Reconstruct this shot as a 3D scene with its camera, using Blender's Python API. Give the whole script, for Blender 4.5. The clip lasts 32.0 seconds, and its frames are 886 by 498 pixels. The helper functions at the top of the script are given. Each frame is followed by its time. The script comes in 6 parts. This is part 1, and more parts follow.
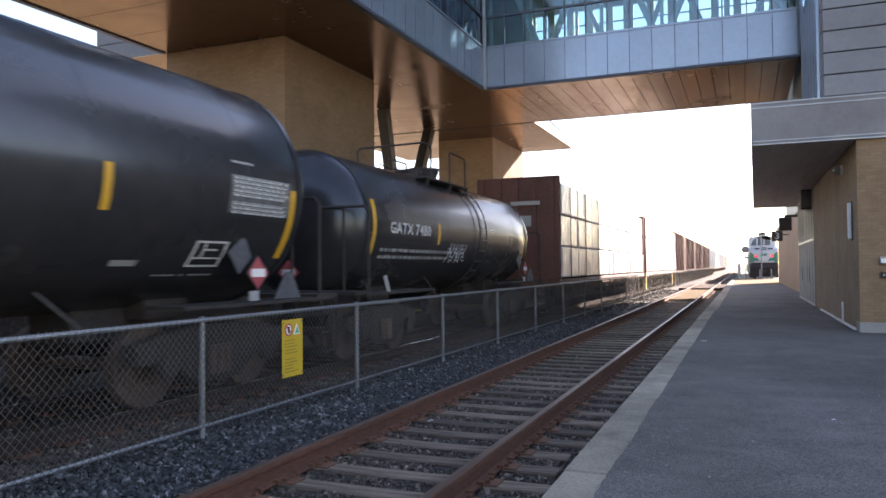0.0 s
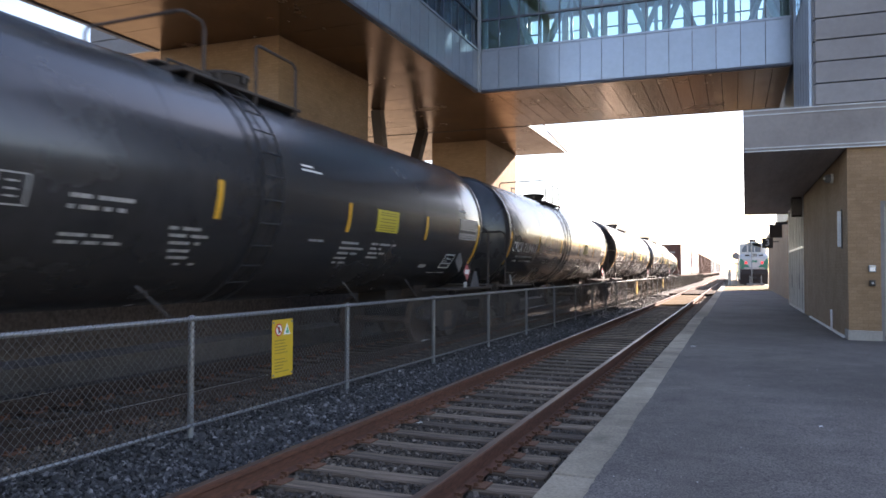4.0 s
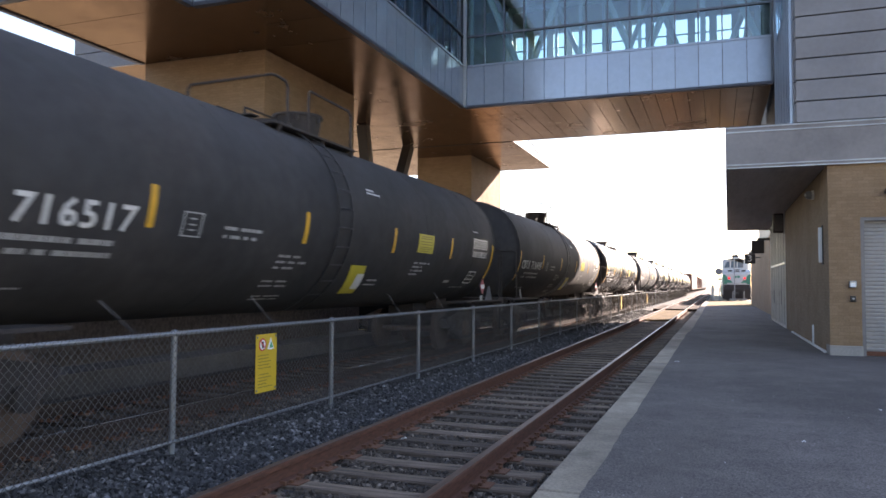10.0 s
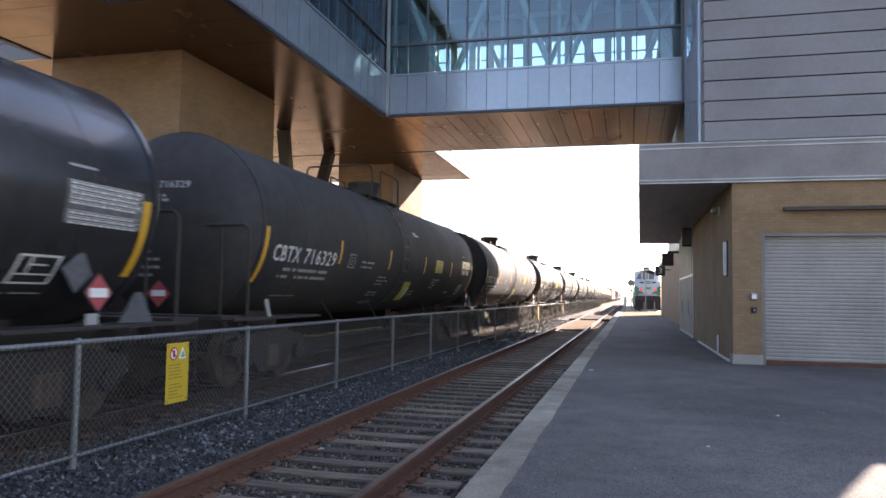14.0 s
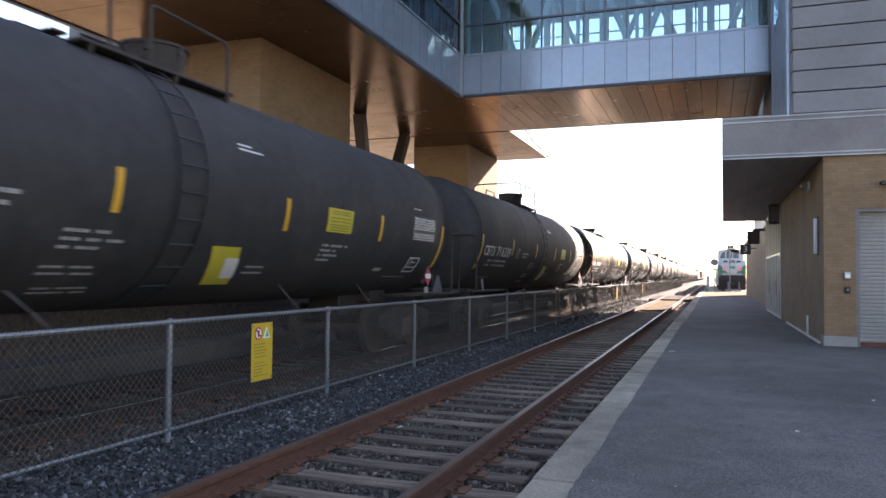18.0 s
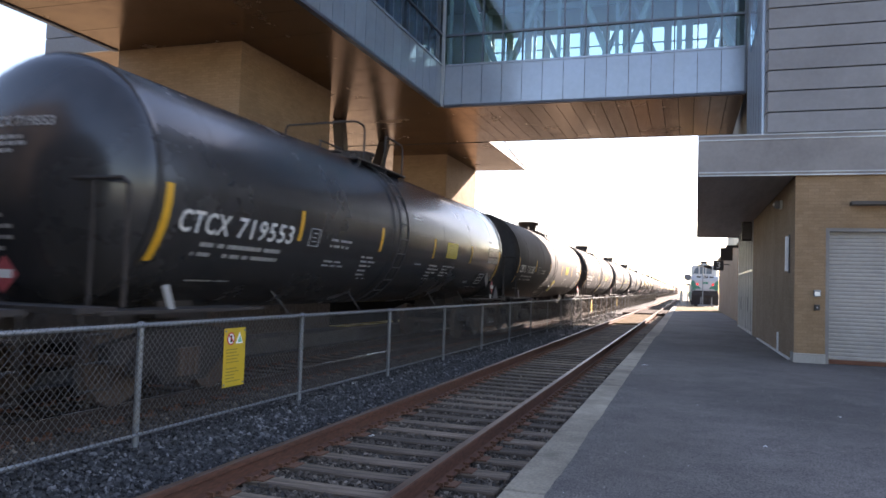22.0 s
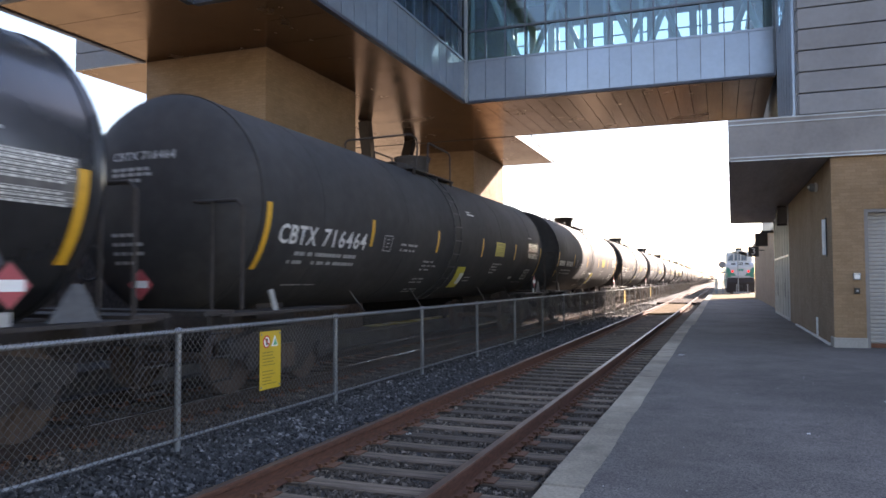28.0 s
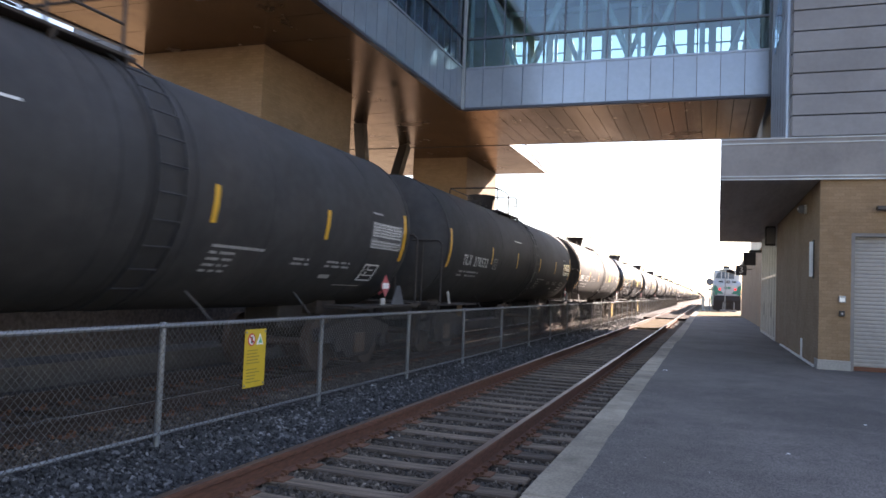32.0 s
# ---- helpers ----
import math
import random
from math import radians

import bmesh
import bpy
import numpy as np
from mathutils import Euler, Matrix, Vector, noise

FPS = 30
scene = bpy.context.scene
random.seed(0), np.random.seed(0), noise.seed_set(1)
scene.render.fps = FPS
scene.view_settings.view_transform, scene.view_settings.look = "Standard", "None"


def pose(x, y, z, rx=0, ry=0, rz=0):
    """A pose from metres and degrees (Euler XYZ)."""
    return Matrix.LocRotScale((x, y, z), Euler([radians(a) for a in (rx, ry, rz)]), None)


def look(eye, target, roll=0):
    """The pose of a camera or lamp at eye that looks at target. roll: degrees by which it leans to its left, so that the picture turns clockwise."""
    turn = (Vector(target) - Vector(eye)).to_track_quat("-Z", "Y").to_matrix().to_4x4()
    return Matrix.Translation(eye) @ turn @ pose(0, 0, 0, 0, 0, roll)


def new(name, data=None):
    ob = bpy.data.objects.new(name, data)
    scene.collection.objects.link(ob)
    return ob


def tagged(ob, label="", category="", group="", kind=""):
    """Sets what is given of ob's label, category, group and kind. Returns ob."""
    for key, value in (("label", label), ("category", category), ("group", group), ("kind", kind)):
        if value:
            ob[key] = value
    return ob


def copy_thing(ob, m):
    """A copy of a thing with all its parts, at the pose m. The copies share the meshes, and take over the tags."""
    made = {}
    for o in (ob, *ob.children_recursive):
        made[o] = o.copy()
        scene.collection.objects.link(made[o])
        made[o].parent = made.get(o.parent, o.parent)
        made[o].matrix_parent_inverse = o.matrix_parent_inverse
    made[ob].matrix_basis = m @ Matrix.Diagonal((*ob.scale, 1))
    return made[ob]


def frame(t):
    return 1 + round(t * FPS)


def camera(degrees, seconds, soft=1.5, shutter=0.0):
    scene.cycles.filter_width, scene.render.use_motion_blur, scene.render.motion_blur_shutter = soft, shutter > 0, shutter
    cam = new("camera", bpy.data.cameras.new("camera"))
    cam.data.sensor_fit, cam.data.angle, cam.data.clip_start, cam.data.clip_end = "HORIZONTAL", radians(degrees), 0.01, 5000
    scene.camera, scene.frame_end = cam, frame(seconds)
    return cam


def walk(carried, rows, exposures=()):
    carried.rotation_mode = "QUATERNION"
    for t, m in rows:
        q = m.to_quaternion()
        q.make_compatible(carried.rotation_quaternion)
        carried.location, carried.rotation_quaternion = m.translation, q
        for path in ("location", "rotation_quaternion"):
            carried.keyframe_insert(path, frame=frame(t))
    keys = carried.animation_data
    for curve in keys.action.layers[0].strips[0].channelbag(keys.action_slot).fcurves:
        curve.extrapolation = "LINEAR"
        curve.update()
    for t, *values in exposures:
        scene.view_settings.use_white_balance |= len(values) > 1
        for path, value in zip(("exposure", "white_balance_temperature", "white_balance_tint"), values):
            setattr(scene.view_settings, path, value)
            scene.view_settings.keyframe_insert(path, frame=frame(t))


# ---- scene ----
# ---- camera: hand-held on the platform, turning on the spot ----
EXPOSURE, KELVIN, TINT = 2.36, 7280, 24
cam = camera(62.0, 32.0, soft=1.6, shutter=0.16)
EYE = (-0.09, 0.0, 1.505)
# seconds, yaw to the left of the track, pitch, roll
PATH = [
    (0, 22.22, 1.48, 0.58),
    (0.5, 21.99, 1.61, 0.52),
    (1, 21.95, 1.61, 0.38),
    (1.5, 22.18, 1.58, 0.28),
    (2, 22.55, 1.60, 0.00),
    (2.5, 22.74, 1.62, -0.21),
    (3, 22.43, 1.62, -0.21),
    (3.5, 21.83, 1.61, -0.05),
    (5.5, 21.17, 1.96, -0.63),
    (6, 21.70, 2.08, -0.84),
    (6.5, 21.97, 2.19, -0.86),
    (7, 22.00, 2.48, -0.67),
    (7.5, 21.84, 2.87, -0.62),
    (8, 21.63, 3.15, -0.41),
    (8.5, 21.40, 3.26, -0.42),
    (9, 21.10, 3.21, -0.50),
    (9.5, 20.82, 3.06, -0.46),
    (10, 20.41, 2.79, -0.37),
    (10.5, 19.82, 2.61, -0.14),
    (11, 19.31, 2.69, 0.02),
    (11.5, 19.04, 2.78, -0.06),
    (12, 18.94, 2.84, -0.14),
    (12.5, 18.67, 3.06, -0.49),
    (13, 17.90, 3.25, -0.33),
    (13.5, 15.29, 3.51, -0.75),
    (14, 14.20, 3.55, -0.87),
    (14.5, 17.58, 3.44, -0.78),
    (15, 21.49, 3.72, -1.05),
    (15.5, 22.79, 3.75, -1.30),
    (17.5, 20.87, 1.87, -0.86),
    (18, 20.10, 1.98, -0.58),
    (18.5, 19.29, 2.19, -0.29),
    (19, 18.25, 2.48, -0.13),
    (19.5, 17.40, 2.75, -0.78),
    (20, 16.99, 2.91, -1.35),
    (20.5, 16.91, 2.95, -1.38),
    (21, 17.11, 2.94, -1.79),
    (21.5, 17.55, 2.86, -1.96),
    (22, 18.24, 2.73, -1.90),
    (22.5, 18.93, 2.67, -0.77),
    (23, 19.79, 2.69, -0.95),
    (23.5, 20.62, 2.50, -0.81),
    (24, 21.21, 2.32, -0.76),
    (24.5, 21.56, 2.30, -0.73),
    (25, 21.84, 2.35, -0.71),
    (25.5, 22.36, 2.39, -0.69),
    (27.5, 22.62, 2.25, -0.84),
    (28, 20.66, 2.45, 0.13),
    (28.5, 20.12, 2.52, 0.15),
    (29, 20.03, 2.31, -0.19),
    (29.5, 20.17, 2.27, -0.52),
    (30, 20.29, 2.50, -1.34),
    (30.5, 20.35, 2.72, -1.85),
    (31, 20.15, 2.92, -1.93),
    (31.5, 20.02, 3.02, -2.19),
    (32, 19.76, 2.90, -2.32),
]
walk(cam, [(t, pose(*EYE, 90 + pitch, roll, yaw)) for t, yaw, pitch, roll in PATH],
     exposures=[(0.0, EXPOSURE, KELVIN, TINT), (32.0, EXPOSURE, KELVIN, TINT)])

# ---- world and sun ----
SUN_AZ, SUN_EL = 24.0, 24.0          # degrees to the right of the track, above the horizon
world = bpy.data.worlds.new("sky")
scene.world = world
world.use_nodes = True
nt = world.node_tree
sky = nt.nodes.new("ShaderNodeTexSky")
sky.sky_type = "NISHITA"
sky.sun_disc = False
sky.sun_elevation = radians(SUN_EL)
sky.sun_rotation = radians(SUN_AZ)
sky.air_density, sky.dust_density, sky.ozone_density = 1.0, 0.25, 1.2
nt.nodes["Background"].inputs[1].default_value = 0.092
nt.links.new(sky.outputs[0], nt.nodes["Background"].inputs[0])
sun = new("sun", bpy.data.lights.new("sun", "SUN"))
sun.data.energy, sun.data.angle, sun.data.color = 4.8, radians(0.5), (1.0, 0.94, 0.85)
sa, se = radians(SUN_AZ), radians(SUN_EL)
SUNWARD = Vector((math.sin(sa) * math.cos(se), math.cos(sa) * math.cos(se), math.sin(se)))
sun.matrix_basis = look(SUNWARD * 100, (0, 0, 0))


# ---- materials ----
def material(name, colour, rough=0.6, metal=0.0, spread=0.12, grain=30.0, bump=0.0, dirt=None, dirt_scale=1.2,
             dirt_amount=0.5, stretch=(1, 1, 1), spec=0.5, alike=0.0, coat=0.0, edge=None, patch=None, wear=(0.08, 0.12)):
    """Colour with fine grain, broad stains, roughness wear and a fine relief, in metres."""
    m = bpy.data.materials.new(name)
    m.use_nodes = True
    t = m.node_tree
    b = t.nodes["Principled BSDF"]
    co = t.nodes.new("ShaderNodeTexCoord")
    mp = t.nodes.new("ShaderNodeMapping")
    mp.inputs["Scale"].default_value = stretch
    t.links.new(co.outputs["Object"], mp.inputs[0])
    fine = t.nodes.new("ShaderNodeTexNoise")
    fine.inputs["Scale"].default_value, fine.inputs["Detail"].default_value = grain, 5
    broad = t.nodes.new("ShaderNodeTexNoise")
    broad.inputs["Scale"].default_value, broad.inputs["Detail"].default_value = dirt_scale, 6
    broad.inputs["Roughness"].default_value = 0.65
    for n in (fine, broad):
        t.links.new(mp.outputs[0], n.inputs["Vector"])
    ramp = t.nodes.new("ShaderNodeMapRange")
    ramp.inputs["To Min"].default_value, ramp.inputs["To Max"].default_value = 1 - spread, 1 + spread
    ramp.inputs["From Min"].default_value, ramp.inputs["From Max"].default_value = 0.3, 0.7
    t.links.new(fine.outputs["Fac"], ramp.inputs["Value"])
    base = t.nodes.new("ShaderNodeMix")
    base.data_type = "RGBA"
    base.inputs["A"].default_value = (*colour, 1)
    base.inputs["B"].default_value = (*(dirt or [c * 0.7 for c in colour]), 1)
    lim = t.nodes.new("ShaderNodeMapRange")
    lim.inputs["From Min"].default_value, lim.inputs["From Max"].default_value = 0.45, 0.7
    lim.inputs["To Max"].default_value = dirt_amount
    t.links.new(broad.outputs["Fac"], lim.inputs["Value"])
    t.links.new(lim.outputs[0], base.inputs["Factor"])
    mul = t.nodes.new("ShaderNodeMix")
    mul.data_type, mul.blend_type = "RGBA", "MULTIPLY"
    mul.inputs["Factor"].default_value = 1
    t.links.new(base.outputs["Result"], mul.inputs["A"])
    t.links.new(ramp.outputs[0], mul.inputs["B"])
    out = mul.outputs["Result"]
    if patch:
        for size, low, high in patch:
            blot = t.nodes.new("ShaderNodeTexNoise")
            blot.inputs["Scale"].default_value, blot.inputs["Detail"].default_value = size, 8
            blot.inputs["Roughness"].default_value = 0.7
            t.links.new(mp.outputs[0], blot.inputs["Vector"])
            span = t.nodes.new("ShaderNodeMapRange")
            span.inputs["From Min"].default_value, span.inputs["From Max"].default_value = 0.38, 0.62
            span.inputs["To Min"].default_value, span.inputs["To Max"].default_value = low, high
            t.links.new(blot.outputs["Fac"], span.inputs["Value"])
            m3 = t.nodes.new("ShaderNodeMix")
            m3.data_type, m3.blend_type = "RGBA", "MULTIPLY"
            m3.inputs["Factor"].default_value = 1
            t.links.new(out, m3.inputs["A"])
            t.links.new(span.outputs[0], m3.inputs["B"])
            out = m3.outputs["Result"]
    if alike:
        info = t.nodes.new("ShaderNodeObjectInfo")
        vary = t.nodes.new("ShaderNodeMapRange")
        vary.inputs["To Min"].default_value, vary.inputs["To Max"].default_value = 1 - alike, 1 + alike
        t.links.new(info.outputs["Random"], vary.inputs["Value"])
        m2 = t.nodes.new("ShaderNodeMix")
        m2.data_type, m2.blend_type = "RGBA", "MULTIPLY"
        m2.inputs["Factor"].default_value = 1
        t.links.new(out, m2.inputs["A"])
        t.links.new(vary.outputs[0], m2.inputs["B"])
        out = m2.outputs["Result"]
    t.links.new(out, b.inputs["Base Color"])
    rr = t.nodes.new("ShaderNodeMapRange")
    rr.inputs["From Min"].default_value, rr.inputs["From Max"].default_value = 0.3, 0.75
    rr.inputs["To Min"].default_value, rr.inputs["To Max"].default_value = max(0.02, rough - wear[0]), min(1, rough + wear[1])
    t.links.new(broad.outputs["Fac"], rr.inputs["Value"])
    t.links.new(rr.outputs[0], b.inputs["Roughness"])
    b.inputs["Metallic"].default_value = metal
    b.inputs["Specular IOR Level"].default_value = spec
    b.inputs["Coat Weight"].default_value = coat
    b.inputs["Coat Roughness"].default_value = 0.07
    if edge:
        b.inputs["Specular Tint"].default_value = (*edge, 1)
    if bump:
        bp = t.nodes.new("ShaderNodeBump")
        bp.inputs["Strength"].default_value, bp.inputs["Distance"].default_value = 0.6, bump
        t.links.new(fine.outputs["Fac"], bp.inputs["Height"])
        t.links.new(bp.outputs[0], b.inputs["Normal"])
    return m


def island_material(name, dark, light, rough=0.85):
    """Loose stones: each island its own tone between two colours."""
    m = bpy.data.materials.new(name)
    m.use_nodes = True
    t = m.node_tree
    b = t.nodes["Principled BSDF"]
    g = t.nodes.new("ShaderNodeNewGeometry")
    r = t.nodes.new("ShaderNodeValToRGB")
    r.color_ramp.elements[0].color = (*dark, 1)
    r.color_ramp.elements[1].color = (*light, 1)
    r.color_ramp.elements[1].position = 0.97
    e = r.color_ramp.elements.new(0.85)
    e.color = (*[d * 0.65 + l * 0.35 for d, l in zip(dark, light)], 1)
    t.links.new(g.outputs["Random Per Island"], r.inputs[0])
    n = t.nodes.new("ShaderNodeTexNoise")
    n.inputs["Scale"].default_value = 60
    mul = t.nodes.new("ShaderNodeMix")
    mul.data_type, mul.blend_type = "RGBA", "OVERLAY"
    mul.inputs["Factor"].default_value = 0.5
    t.links.new(r.outputs[0], mul.inputs["A"])
    t.links.new(n.outputs["Fac"], mul.inputs["B"])
    t.links.new(mul.outputs["Result"], b.inputs["Base Color"])
    b.inputs["Roughness"].default_value = rough
    return m


def brick_material(name, colour, mortar):
    m = material(name, colour, 0.85, spread=0.15, grain=40, bump=0.002)
    t = m.node_tree
    b = t.nodes["Principled BSDF"]
    old = b.inputs["Base Color"].links[0].from_socket
    geo = t.nodes.new("ShaderNodeNewGeometry")
    co = t.nodes.new("ShaderNodeTexCoord")
    sep = t.nodes.new("ShaderNodeSeparateXYZ")
    t.links.new(co.outputs["Object"], sep.inputs[0])
    add = t.nodes.new("ShaderNodeMath")
    t.links.new(sep.outputs[0], add.inputs[0])
    t.links.new(sep.outputs[1], add.inputs[1])
    comb = t.nodes.new("ShaderNodeCombineXYZ")
    t.links.new(add.outputs[0], comb.inputs[0])
    t.links.new(sep.outputs[2], comb.inputs[1])
    bt = t.nodes.new("ShaderNodeTexBrick")
    bt.inputs["Scale"].default_value = 1.0
    bt.inputs["Brick Width"].default_value, bt.inputs["Row Height"].default_value = 0.20, 0.067
    bt.inputs["Mortar Size"].default_value = 0.005
    bt.inputs["Color1"].default_value = (1, 1, 1, 1)
    bt.inputs["Color2"].default_value = (0.86, 0.84, 0.8, 1)
    bt.inputs["Mortar"].default_value = (*mortar, 1)
    t.links.new(comb.outputs[0], bt.inputs["Vector"])
    mul = t.nodes.new("ShaderNodeMix")
    mul.data_type, mul.blend_type = "RGBA", "MULTIPLY"
    mul.inputs["Factor"].default_value = 1
    t.links.new(old, mul.inputs["A"])
    t.links.new(bt.outputs["Color"], mul.inputs["B"])
    t.links.new(mul.outputs["Result"], b.inputs["Base Color"])
    bp = t.nodes.new("ShaderNodeBump")
    bp.inputs["Strength"].default_value, bp.inputs["Distance"].default_value = 0.5, 0.004
    bp.invert = True
    t.links.new(bt.outputs["Fac"], bp.inputs["Height"])
    t.links.new(bp.outputs[0], b.inputs["Normal"])
    return m


def glass_material(name, tint, gloss=1.45):
    """A thin pane: clear tint, with the gloss of glass."""
    m = bpy.data.materials.new(name)
    m.use_nodes = True
    t = m.node_tree
    t.nodes.remove(t.nodes["Principled BSDF"])
    tr = t.nodes.new("ShaderNodeBsdfTransparent")
    tr.inputs[0].default_value = (*tint, 1)
    gl = t.nodes.new("ShaderNodeBsdfGlossy")
    gl.inputs["Roughness"].default_value = 0.02
    gl.inputs[0].default_value = (0.8, 0.9, 1, 1)
    fr = t.nodes.new("ShaderNodeFresnel")
    fr.inputs[0].default_value = gloss
    mx = t.nodes.new("ShaderNodeMixShader")
    t.links.new(fr.outputs[0], mx.inputs[0])
    t.links.new(tr.outputs[0], mx.inputs[1])
    t.links.new(gl.outputs[0], mx.inputs[2])
    t.links.new(mx.outputs[0], t.nodes["Material Output"].inputs[0])
    return m


def glow_material(name, colour, strength):
    m = bpy.data.materials.new(name)
    m.use_nodes = True
    b = m.node_tree.nodes["Principled BSDF"]
    b.inputs["Base Color"].default_value = (*colour, 1)
    b.inputs["Emission Color"].default_value = (*colour, 1)
    b.inputs["Emission Strength"].default_value = strength
    return m


